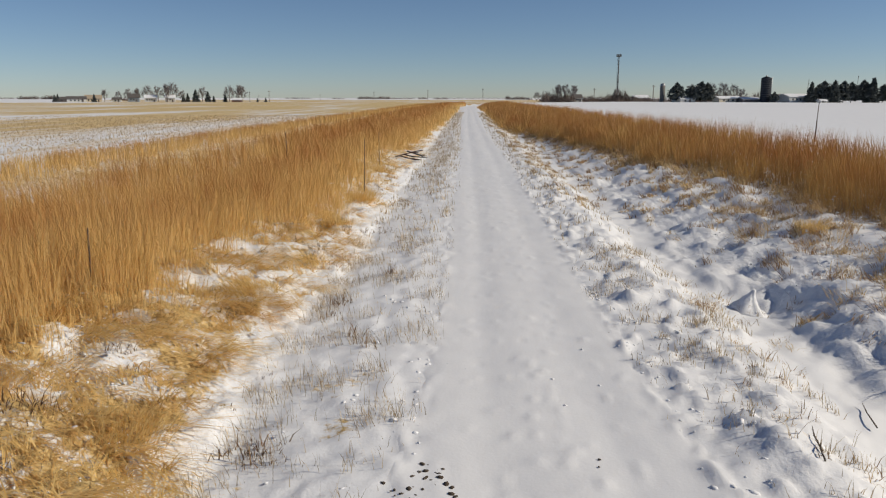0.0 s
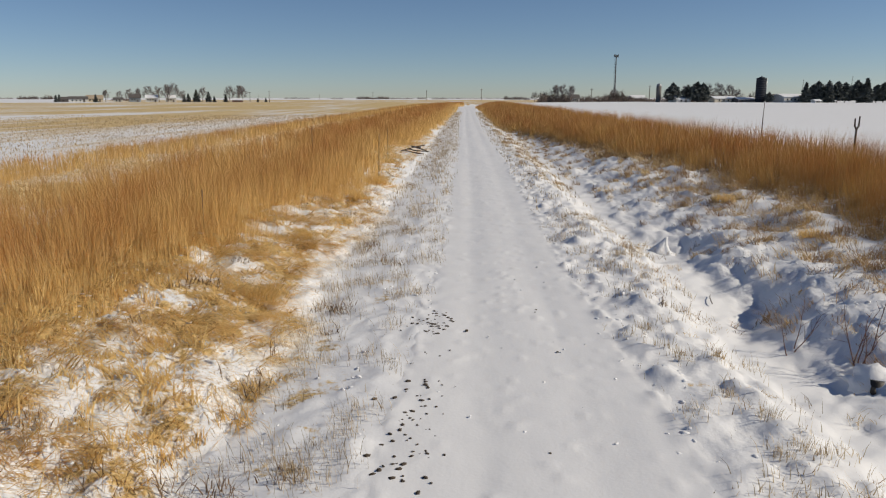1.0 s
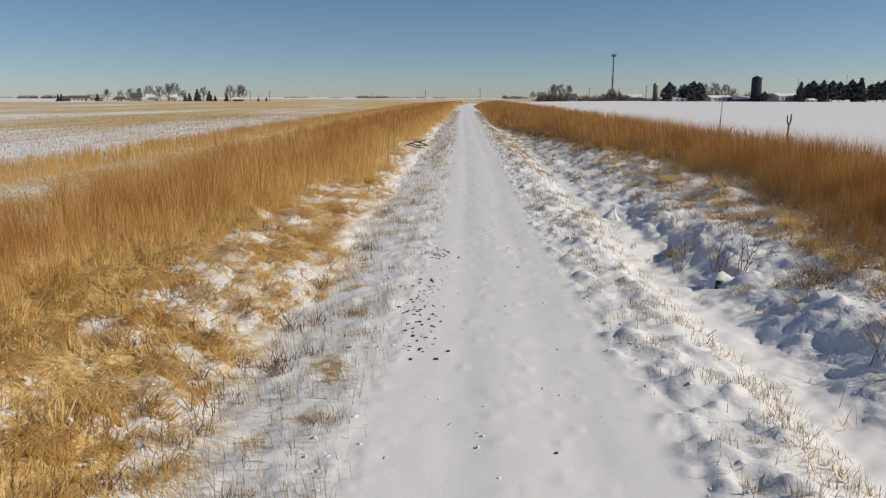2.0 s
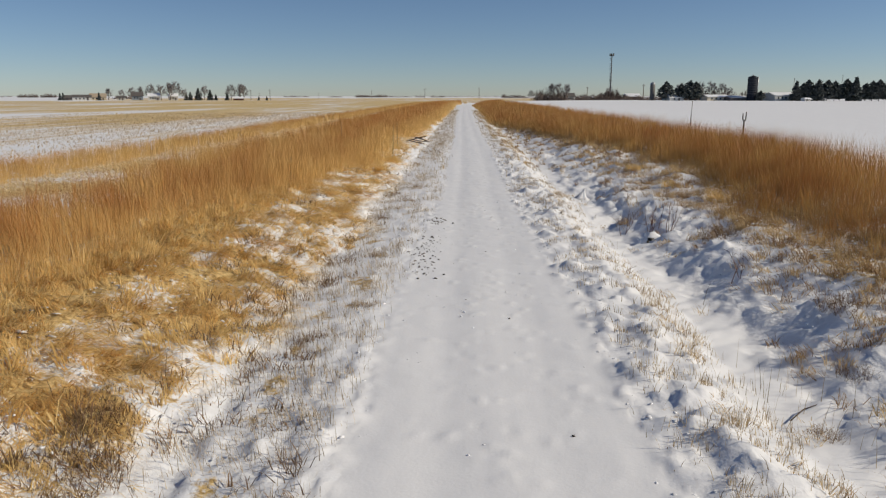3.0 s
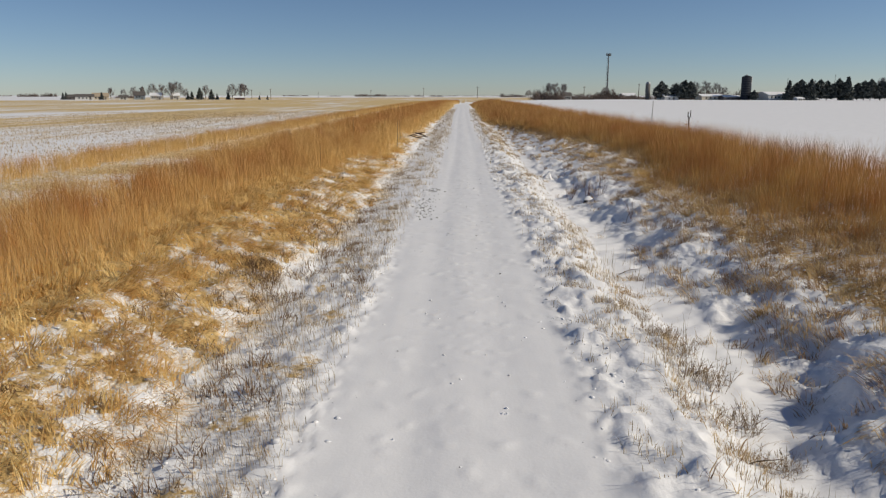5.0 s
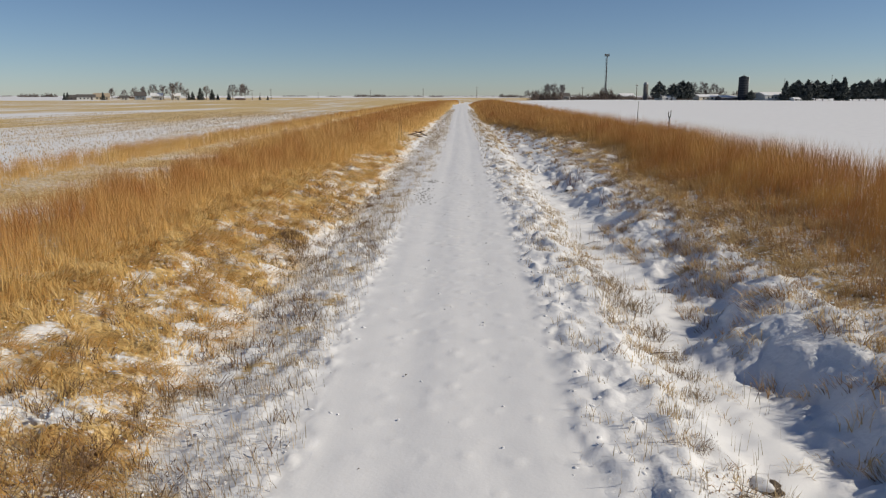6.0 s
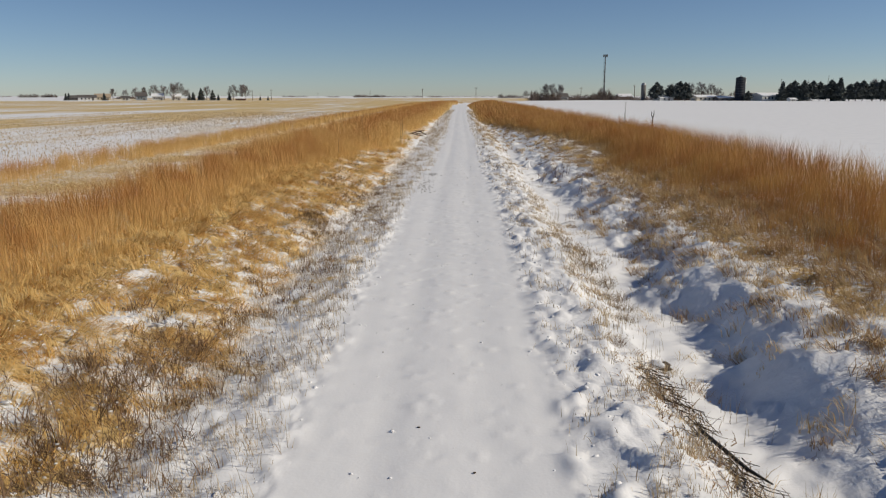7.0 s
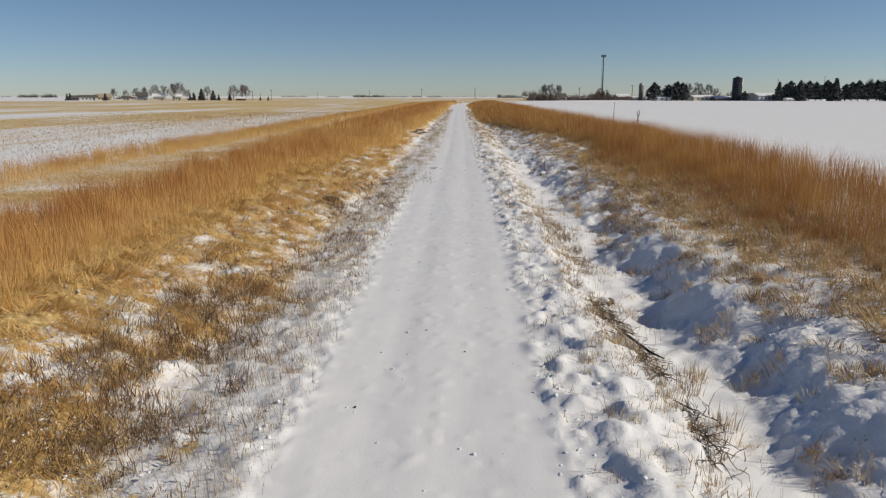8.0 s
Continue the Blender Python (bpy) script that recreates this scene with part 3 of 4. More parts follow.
x, y = scatter(-58, -20.5, -20, 110, 7)
keep = layered(x / 3.0, y / 9.0, 1.0, 401, 3) > -0.15
x, y = x[keep], y[keep]
k = len(x)
tagged(blades("maize_leaves", x, y, rng.uniform(0.04, 0.12, k), 0.06 * rng.uniform(0.5, 1.4, k) * (1 + np.clip(y, 0, 200) / 110),
              (rng.normal(0, 2.2, k), rng.normal(0, 2.2, k)), STUBBLE_MAT, 0.4, levels=(0.0, 0.6)), "tan maize leaves lying over field snow", "stubble")

# taller bare weed stalks here and there in the right ditch
x, y = scatter(2.6, 4.4, -29.5, -2, 16)
keep = layered(x, y, 1.6, 341, 2) > 0.28
x, y = x[keep], y[keep]
k = len(x)
tagged(blades("weed_stalks", x, y, rng.uniform(0.2, 0.65, k), 0.008 * rng.uniform(0.7, 1.2, k), (rng.normal(0, 0.14, k), rng.normal(0, 0.14, k)), GREY_MAT, 0.03), "thin bare weed stalks rising from ditch snow", "weeds")

# ---- more materials ----
BARK_MAT = plain("grey_bark", (0.16, 0.13, 0.11), 0.9, 0, 0.35, 3.0)
TWIG_MAT = plain("winter_twigs", (0.23, 0.21, 0.21), 0.9, 0, 0.3, 0.5)
# dark needles, paled and greyed in base colour to stand for distance haze
HAZED_NEEDLE_MAT = plain("hazed_conifer_needles", (0.10, 0.112, 0.105), 0.85, 0, 0.4, 0.8)
SCRUB_MAT = plain("scrub_twigs", (0.165, 0.125, 0.105), 0.9, 0, 0.3, 0.3)
WHITE_WALL = plain("white_siding", (0.60, 0.59, 0.56), 0.6, 0, 0.08, 0.6)
CREAM_WALL = plain("cream_siding", (0.56, 0.50, 0.40), 0.6, 0, 0.1, 0.6)
DARK_WALL = plain("weathered_boards", (0.15, 0.13, 0.12), 0.8, 0, 0.25, 0.6)
BLUE_WALL = plain("blue_grey_siding", (0.26, 0.31, 0.36), 0.6, 0, 0.12, 0.6)
ROOF_SNOW = plain("snowy_roof", (0.76, 0.77, 0.79), 0.6, 0, 0.08, 0.4)
ROOF_DARK = plain("dark_shingles", (0.10, 0.09, 0.085), 0.85, 0, 0.25, 1.5)
ROOF_TAN = plain("tan_shingles", (0.36, 0.29, 0.21), 0.85, 0, 0.15, 1.5)
GLASS_DARK = plain("window_glass", (0.03, 0.035, 0.04), 0.1, 0, 0.2, 1.0, 0.0)
SILO_MAT = plain("blue_black_enamel", (0.020, 0.025, 0.036), 0.85, 0, 0.25, 0.5, 0.1)
CONCRETE_MAT = plain("grey_concrete", (0.17, 0.16, 0.15), 0.85, 0, 0.2, 0.8)
MAST_MAT = plain("dull_mast_steel", (0.10, 0.11, 0.12), 0.6, 0.2, 0.15, 1.0)
STEEL_MAT = plain("galvanised_steel", (0.36, 0.37, 0.38), 0.5, 0.7, 0.15, 1.0)
POLE_MAT = plain("weathered_pole", (0.14, 0.11, 0.09), 0.9, 0, 0.3, 8)
POST_MAT = plain("dark_post_wood", (0.07, 0.05, 0.04), 0.9, 0, 0.4, 18)
RUST_MAT = plain("rusty_steel", (0.10, 0.06, 0.045), 0.75, 0.3, 0.4, 30)
BOARD_MAT = plain("rotten_red_boards", (0.075, 0.04, 0.032), 0.9, 0, 0.5, 9)
BRANCH_MAT = plain("dead_branches", (0.085, 0.058, 0.038), 0.9, 0, 0.5, 14)
BLACK_MAT = plain("wet_black_wood", (0.018, 0.015, 0.013), 0.6, 0, 0.4, 14)
DIRT_MAT = plain("dark_dirt", (0.075, 0.055, 0.04), 0.95, 0, 0.5, 40)
SAPLING_MAT = plain("red_brown_twigs", (0.16, 0.075, 0.05), 0.8, 0, 0.35, 20)

# ---- thing makers ----


def part(name, bm, mat, parent=None, label=""):
    """Link a bmesh as one mesh, under a thing or a part."""
    me = bpy.data.meshes.new(name)
    bm.to_mesh(me)
    bm.free()
    me.materials.append(mat)
    ob = new(name, me)
    ob.parent = parent
    return tagged(ob, label)


def root(name, label, category, group=""):
    return tagged(new(name), label, category, group)


def tube(bm, a, b, ra, rb, sides=6, cap=True):
    a, b = Vector(a), Vector(b)
    along = (b - a).normalized()
    side = along.orthogonal().normalized()
    other = along.cross(side)
    rings = []
    for p, r in ((a, ra), (b, rb)):
        rings.append([bm.verts.new(p + r * (math.cos(2 * math.pi * k / sides) * side + math.sin(2 * math.pi * k / sides) * other)) for k in range(sides)])
    for k in range(sides):
        f = bm.faces.new((rings[0][k], rings[0][(k + 1) % sides], rings[1][(k + 1) % sides], rings[1][k]))
        f.smooth = sides > 4
    if cap:
        bm.faces.new(rings[0][::-1])
        bm.faces.new(rings[1])


def block(bm, centre, size, turn=0.0, bevel=0.0):
    m = Matrix.Translation(centre) @ Matrix.Rotation(turn, 4, "Z") @ Matrix.Diagonal((*size, 1))
    made = bmesh.ops.create_cube(bm, size=1.0, matrix=m)
    if bevel:
        edges = list({e for v in made["verts"] for e in v.link_edges})
        bmesh.ops.bevel(bm, geom=edges, offset=bevel, segments=1, affect="EDGES")


def strip(bm, a, b, wide, r):
    """One flat twig."""
    a, b = Vector(a), Vector(b)
    w = (b - a).cross(Vector((r.uniform(-1, 1), r.uniform(-1, 1), r.uniform(-1, 1)))).normalized() * wide * 0.5
    bm.faces.new([bm.verts.new(p) for p in (a - w, a + w, b + w * 0.4, b - w * 0.4)])


def far(bearing, distance):
    """A place at that bearing (degrees right of the trail's line) and distance ahead, on the ground."""
    x, y = -0.86 + distance * math.tan(radians(bearing)), distance
    return x, y, float(land(x, y, False)) - 0.15


def bare_tree(seed, tall, spread, label, group, upright=0.9, twigs=3800):
    r = random.Random(seed)
    tree = root("bare_tree", label, "tree", group)
    wood, crown = bmesh.new(), bmesh.new()
    top = tall * 0.66
    tube(wood, (0, 0, -0.3), (0, 0, tall * 0.2), tall * 0.026, tall * 0.021, 7)
    tube(wood, (0, 0, tall * 0.2), (0.02 * tall, 0, top), tall * 0.02, tall * 0.007, 6)
    boughs = []

    def grow(p, way, long, thick, level):
        q = p + way * long
        tube(wood if level < 1 else crown, p, q, thick, thick * 0.6, 4 if level else 5, False)
        if level:
            boughs.append((p, q, way))
        if level >= 3:
            return
        for _ in range(3):
            w = (way + Vector((r.gauss(0, 0.42), r.gauss(0, 0.42), r.gauss(0.25, 0.25)))).normalized()
            grow(p + way * long * r.uniform(0.35, 1.0), w, long * r.uniform(0.6, 0.8), thick * 0.55, level + 1)

    limbs = 14
    for k in range(limbs):
        f = k / (limbs - 1)
        a = 2.4 * k + r.uniform(-0.4, 0.4)
        way = Vector((math.cos(a) * spread, math.sin(a) * spread, upright * (0.45 + 0.9 * f))).normalized()
        grow(Vector((0.02 * tall * f, 0, tall * 0.16 + (top - tall * 0.16) * f)), way, tall * (0.24 - 0.09 * f) * r.uniform(0.85, 1.15), tall * 0.010, 0)
    for _ in range(twigs):
        p, q, way = r.choice(boughs)
        e = p.lerp(q, r.random())
        w = (way * 1.2 + Vector((r.gauss(0, 0.7), r.gauss(0, 0.7), r.gauss(0.35, 0.5)))).normalized()
        strip(crown, e, e + w * tall * r.uniform(0.04, 0.12), tall * 0.0024, r)
    part("trunk", wood, BARK_MAT, tree)
    part("crown", crown, TWIG_MAT, tree, "leafless crown of fine twigs")
    return tree


def conifer(seed, tall, wide, label, group, pointed=1.0, bare=0.1):
    r = random.Random(seed)
    tree = root("conifer", label, "tree", group)
    wood, crown = bmesh.new(), bmesh.new()
    tube(wood, (0, 0, -0.3), (0, 0, tall * 0.93), tall * 0.022, tall * 0.005, 6)
    whorls = 15
    for k in range(whorls):
        f = k / (whorls - 1)
        z = tall * (bare + (0.98 - bare) * f)
        shape = (1 - f) ** (0.8 * pointed) if pointed > 0.6 else math.sqrt(max(0.02, 1 - (2 * f - 0.75) ** 2 / 1.6)) * (1 - f ** 9)
        reach = wide * 0.5 * max(0.05, shape)
        for b in range(max(5, int(13 * (1 - 0.55 * f)))):
            a = r.uniform(0, 2 * math.pi)
            far_out = reach * r.uniform(0.65, 1.15)
            tip = Vector((math.cos(a) * far_out, math.sin(a) * far_out, z - far_out * (r.uniform(0.05, 0.35) if pointed > 0.6 else r.uniform(-0.1, 0.12))))
            start = Vector((0, 0, z))
            for j in range(10):
                p = start.lerp(tip, r.uniform(0.25, 1.0))
                size = wide * r.uniform(0.06, 0.13)
                u = Vector((r.gauss(0, 1), r.gauss(0, 1), r.gauss(0, 0.5))).normalized() * size
                w = Vector((r.gauss(0, 1), r.gauss(0, 1), r.gauss(0, 0.6))).normalized() * size * 0.6
                crown.faces.new([crown.verts.new(q) for q in (p - u, p + w, p + u, p - w)])
    part("trunk", wood, BARK_MAT, tree)
    part("crown", crown, HAZED_NEEDLE_MAT, tree, "dark green needle boughs")
    return tree


def gabled(name, label, category, size, wall_h, rise, wall_mat, roof_mat, windows=3, door=1.2, group=""):
    """A gabled building, its ridge along x, base at the ground; walls with set-in openings, roof with eaves."""
    long, deep = size
    house = root(name, label, category, group)
    bm = bmesh.new()
    xs, ys = long / 2, deep / 2
    pts = [(-ys, -0.4), (ys, -0.4), (ys, wall_h), (0, wall_h + rise), (-ys, wall_h)]
    ends = [[bm.verts.new((x, y, z)) for y, z in pts] for x in (-xs, xs)]
    bm.faces.new(ends[0])
    bm.faces.new(ends[1][::-1])
    for k in range(5):
        bm.faces.new((ends[0][k], ends[1][k], ends[1][(k + 1) % 5], ends[0][(k + 1) % 5]))
    bmesh.ops.recalc_face_normals(bm, faces=bm.faces)
    part("wall", bm, wall_mat, house)
    bm = bmesh.new()
    slope = math.hypot(ys, rise)
    for sgn in (-1, 1):
        over = 0.5
        a, b = Vector((0, 0, wall_h + rise + 0.12)), Vector((0, sgn * (ys + over), wall_h - rise * over / ys + 0.12))
        up = Vector((0, 0, 0.28))
        q = [bm.verts.new(p + Vector((x, 0, 0))) for x in (-xs - over, xs + over) for p in (a, b, b + up, a + up)]
        for idx in ((0, 1, 2, 3), (7, 6, 5, 4), (0, 4, 5, 1), (1, 5, 6, 2), (2, 6, 7, 3)):
            bm.faces.new([q[i] for i in idx])
    bmesh.ops.recalc_face_normals(bm, faces=bm.faces)
    part("roof", bm, roof_mat, house)
    step_x = long / (windows + 2)
    for k in range(windows):
        bm = bmesh.new()
        block(bm, (-xs + step_x * (k + 1), -ys - 0.04, wall_h * 0.58), (1.1, 0.12, 1.2))
        w = part("window", bm, GLASS_DARK, house)
        bm = bmesh.new()
        block(bm, (-xs + step_x * (k + 1), -ys - 0.1, wall_h * 0.58 - 0.68), (1.4, 0.2, 0.12))
        part("sill", bm, wall_mat, w)
    bm = bmesh.new()
    block(bm, (xs - step_x, -ys - 0.04, 1.1 * door), (1.2 * door, 0.14, 2.2 * door), 0, 0.03)
    part("door", bm, ROOF_DARK, house)
    return house


def put(thing, x, y, z, turn=0.0, scale=1.0):
    thing.matrix_basis = pose(x, y, z, 0, 0, turn) @ Matrix.Diagonal((scale, scale, scale, 1))
    return thing


def again(thing, x, y, z, turn=0.0, scale=1.0):
    return copy_thing(thing, pose(x, y, z, 0, 0, turn) @ Matrix.Diagonal((scale / thing.scale[0], scale / thing.scale[1], scale / thing.scale[2], 1)))


def utility_pole(tall):
    pole = root("utility_pole", "tall weathered wooden utility pole with a crossarm", "utility pole", "utility poles")
    bm = bmesh.new()
    tube(bm, (0, 0, -0.5), (0, 0, tall), 0.28, 0.2, 8)
    part("pole", bm, POLE_MAT, pole)
    bm = bmesh.new()
    block(bm, (0, 0, tall - 0.8), (2.6, 0.18, 0.22), 0, 0.02)
    arm = part("crossarm", bm, POLE_MAT, pole)
    for x in (-1.1, 0.35, 1.1):
        bm = bmesh.new()
        tube(bm, (x, 0, tall - 0.7), (x, 0, tall - 0.42), 0.08, 0.05, 6)
        part("insulator", bm, WHITE_WALL, arm)
    return pole


def scrub(name, spots, label, category="scrub"):
    """Far thickets: very many bare twigs round the given places (x, y, z, radius, height)."""
    r = random.Random(5)
    bm = bmesh.new()
    for x, y, z, radius, high in spots:
        for _ in range(int(60 + 26 * radius)):
            a, d = r.uniform(0, 6.3), radius * math.sqrt(r.random())
            f = math.sqrt(max(0.05, 1 - (d / radius) ** 2))
            p = Vector((x + d * math.cos(a), y + d * math.sin(a) * 0.6, z + r.random() ** 1.5 * high * 0.75 * f))
            w = Vector((r.gauss(0, 0.5), r.gauss(0, 0.5), r.uniform(0.3, 1))).normalized()
            strip(bm, p, p + w * high * r.uniform(0.2, 0.42), high * r.uniform(0.02, 0.06), r)
    ob = part(name, bm, SCRUB_MAT)
    return tagged(ob, label, category, kind="stuff")


# ---- the farmstead on the right horizon ----
oak = put(bare_tree(11, 12.5, 0.9, "bare deciduous tree with a broad twiggy crown at the farmstead", "bare farm trees"), *far(7.4, 515))
slim = put(bare_tree(12, 12.5, 0.65, "bare deciduous tree with a narrow upright crown at the farmstead", "bare farm trees", 1.4), *far(6.9, 521), 40)
again(slim, *far(8.1, 511), 110, 0.95)
again(oak, *far(5.35, 546), 60, 0.62)
for b, d, t, s in ((17.0, 538, 20, 0.95), (17.9, 546, 75, 0.98), (18.7, 538, 140, 1.0), (19.4, 542, 200, 0.92), (19.9, 546, 260, 0.7), (16.4, 538, 310, 0.9), (11.25, 593, 30, 0.78), (25.7, 538, 10, 1.05)):
    again(oak, *far(b, d), t, s * 1.12)
again(slim, *far(29.9, 538), 20, 1.35)
again(oak, *far(30.6, 542), 220, 1.3)
spruce = put(conifer(21, 14.0, 10.5, "dark pointed spruce in the farm windbreak", "windbreak conifers"), *far(25.75, 499))
pine = put(conifer(22, 13.5, 12.5, "dark broad pine in the farm windbreak", "windbreak conifers", 0.5, 0.16), *far(25.1, 504))
for b, t, s in ((24.35, 30, 0.93), (28.0, 120, 1.12), (31.3, 20, 1.1)):
    again(spruce, *far(b, 500), t, s)
for b, t, s in ((27.45, 80, 1.05), (29.4, 200, 1.02), (30.5, 300, 1.05), (24.8, 15, 0.85), (26.3, 10, 1.0), (26.75, 60, 0.95), (28.6, 110, 0.85), (29.0, 170, 0.95), (30.0, 210, 0.95), (30.9, 260, 1.0), (31.7, 310, 1.05), (15.5, 50, 0.92), (16.55, 90, 0.8), (17.2, 140, 0.96), (17.6, 190, 0.9), (22.05, 230, 0.5)):
    again(pine, *far(b, 504), t, s)

silo = root("tower_silo", "tall blue-black enamelled steel silo at the farmstead", "silo")
bm = bmesh.new()
for k in range(14):
    tube(bm, (0, 0, 1.17 * k - 0.4), (0, 0, 1.17 * k + 0.8), 3.25, 3.25, 40)
    tube(bm, (0, 0, 1.17 * k + 0.8), (0, 0, 1.17 * k + 0.83), 3.27, 3.27, 40)
part("body", bm, SILO_MAT, silo)
bm = bmesh.new()
tube(bm, (0, 0, 16.0), (0, 0, 17.0), 3.3, 1.1, 40)
part("cap", bm, SILO_MAT, silo)
bm = bmesh.new()
tube(bm, (0, 0, 17.0), (0, 0, 17.8), 0.5, 0.4, 10)
part("vent", bm, STEEL_MAT, silo)
bm = bmesh.new()
tube(bm, (2.75, -2.1, 0), (2.75, -2.1, 16.4), 0.35, 0.35, 8)
part("ladder_chute", bm, STEEL_MAT, silo)
put(silo, *far(21.45, 509))

small_silo = root("concrete_silo", "narrow grey concrete silo with a domed cap", "silo")
bm = bmesh.new()
tube(bm, (0, 0, -0.4), (0, 0, 11.0), 1.7, 1.7, 24)
for k in range(10):
    tube(bm, (0, 0, 1.05 * k + 0.6), (0, 0, 1.05 * k + 0.68), 1.75, 1.75, 24)
part("body", bm, CONCRETE_MAT, small_silo)
bm = bmesh.new()
for k in range(4):
    a, b = math.pi / 2 * k / 4, math.pi / 2 * (k + 1) / 4
    tube(bm, (0, 0, 11 + 1.6 * math.sin(a)), (0, 0, 11 + 1.6 * math.sin(b)), 1.75 * math.cos(a), max(0.03, 1.75 * math.cos(b)), 24, False)
part("dome", bm, STEEL_MAT, small_silo)
put(small_silo, *far(14.5, 511))

put(gabled("barn", "long white barn with a low snowy roof at the farmstead", "barn", (19.2, 11.2), 3.7, 1.8, WHITE_WALL, ROOF_SNOW, 4, 1.6), *far(23.3, 511), 22)
put(gabled("machine_shed", "long low machine shed with a snow-covered roof", "shed", (17.6, 8.0), 2.6, 1.3, CREAM_WALL, ROOF_SNOW, 3, 1.4), *far(18.95, 515), 18)
put(gabled("machine_shed", "low grey shed with a snow-covered roof", "shed", (13.6, 7.2), 2.1, 1.1, DARK_WALL, ROOF_SNOW, 2, 1.2), *far(20.35, 513), 18)
put(gabled("shed", "white shed with a wide snowy gable roof", "shed", (10.4, 10.4), 2.1, 2.1, WHITE_WALL, ROOF_SNOW, 1, 1.2), *far(16.0, 505), 15)
put(gabled("shed", "dark board shed beside the tall silo", "shed", (6.4, 6.4), 3.5, 1.8, DARK_WALL, ROOF_DARK, 1, 1.2), *far(22.3, 519), 20)
put(gabled("house", "farmhouse with dark walls and a snowy roof", "house", (11.2, 7.2), 3.4, 1.9, DARK_WALL, ROOF_SNOW, 3, 1.0), *far(12.95, 577), 12)
put(gabled("house", "small white house among bare trees", "house", (5.6, 5.6), 2.9, 2.1, WHITE_WALL, ROOF_DARK, 2, 1.0), *far(8.35, 519), 8)
put(gabled("shed", "small white shed at the edge of the snowfield", "shed", (4.8, 3.2), 1.4, 0.6, WHITE_WALL, ROOF_SNOW, 1, 0.6), *far(25.05, 484), 20)

mast = root("radio_mast", "tall grey monopole mast with an antenna head", "mast")
bm = bmesh.new()
for k in range(5):
    tube(bm, (0, 0, 10 * k - 0.5), (0, 0, 10 * k + 10), 1.0 - 0.1 * k, 0.92 - 0.1 * k, 16)
part("pole", bm, MAST_MAT, mast)
bm = bmesh.new()
tube(bm, (0, 0, 47.6), (0, 0, 48.0), 2.4, 2.4, 12)
part("platform", bm, MAST_MAT, mast)
for k in range(9):
    bm = bmesh.new()
    a = 2 * math.pi * k / 9
    block(bm, (2.4 * math.cos(a), 2.4 * math.sin(a), 49.2), (0.55, 0.4, 2.6), a, 0.04)
    part("antenna", bm, MAST_MAT, mast)
bm = bmesh.new()
tube(bm, (-1.5, 0, 0), (-1.5, 0, 46), 0.12, 0.12, 6)
part("cable_duct", bm, MAST_MAT, mast)
put(mast, *far(11.28, 720), 0, 0.87)

pole = put(utility_pole(11), *far(13.85, 499), 30)
for b, d, s, t in ((-16.25, 640, 0.8, 0), (-14.85, 624, 0.85, 10), (-15.6, 702, 0.6, 0), (-11.1, 1000, 0.75, 5), (-7.05, 1100, 1.05, 0), (-2.95, 1100, 1.3, 0), (1.25, 1050, 1.45, 0), (9.6, 624, 1.0, 0)):
    again(pole, *far(b, d), t, s)

for b, d, tall, lean in ((24.05, 545, 15.5, 0.8), (27.0, 560, 18.5, 0.9), (32.0, 545, 18.0, 0.6)):
    bm = bmesh.new()
    tube(bm, (0, 0, -0.5), (lean, 0, tall), 0.2, 0.13, 8)
    tube(bm, (lean, 0, tall), (lean, 0, tall + 0.6), 0.3, 0.22, 8)
    lamp = part("yard_pole", bm, POLE_MAT)
    lamp.location = far(b, d)
    tagged(lamp, "tall dark slightly leaning yard pole behind the trees", "pole", "yard poles")

spots = []
r = random.Random(3)
for k in range(46):
    b = 8.2 + k * 0.16 + r.uniform(-0.1, 0.1)
    spots.append((*far(b, r.uniform(535, 560)), r.uniform(2.5, 5), r.uniform(3.5, 6.0) if b < 13.5 else r.uniform(3, 4.5)))
for k in range(14):
    spots.append((*far(5.9 + k * 0.15, r.uniform(505, 525)), 3.5, r.uniform(5.5, 8)))
for k in range(6):
    spots.append((*far(10.7 + k * 0.22, 545), 4.5, r.uniform(7, 10)))
for k in range(16):
    spots.append((*far(16.5 + k * 0.3, r.uniform(525, 540)), 4.0, r.uniform(5, 9)))
scrub("far_scrub", spots, "brown leafless thicket along the field edge", "scrub")

# ---- the farmsteads on the left horizon ----
for b, d, t, s, kind in ((-26.1, 647, 0, 0.75, slim), (-24.6, 655, 20, 0.8, oak), (-24.0, 663, 50, 0.85, slim), (-23.3, 640, 90, 0.98, oak), (-22.6, 655, 150, 0.95, oak),
                         (-22.0, 624, 210, 1.05, slim), (-21.6, 632, 260, 1.12, oak), (-19.6, 655, 33, 0.9, oak), (-17.7, 624, 77, 0.95, oak), (-17.0, 632, 130, 0.98, slim), (-16.8, 616, 190, 0.95, oak),
                         (-21.0, 659, 10, 0.7, oak), (-25.2, 702, 70, 0.7, oak)):
    again(kind, *far(b, d), t, s * 1.18)
for b, d, s in ((-20.05, 616, 0.72), (-19.2, 620, 0.62), (-20.6, 624, 0.5), (-20.9, 612, 0.4), (-18.0, 616, 0.45), (-15.7, 624, 0.24), (-15.1, 624, 0.26), (-18.8, 624, 0.36), (-29.2, 608, 0.42), (-29.0, 612, 0.45), (-26.75, 601, 0.45)):
    again(spruce, *far(b, d), s * 100, s)
put(gabled("barn", "white barn with a dark roof on the far farm", "barn", (14.4, 8.0), 2.7, 1.8, WHITE_WALL, ROOF_DARK, 3, 1.3), *far(-27.85, 608), 28)
put(gabled("barn", "weathered dark barn on the far farm", "barn", (8.0, 7.2), 2.2, 1.9, DARK_WALL, ROOF_DARK, 1, 1.2), *far(-28.65, 616), 28)
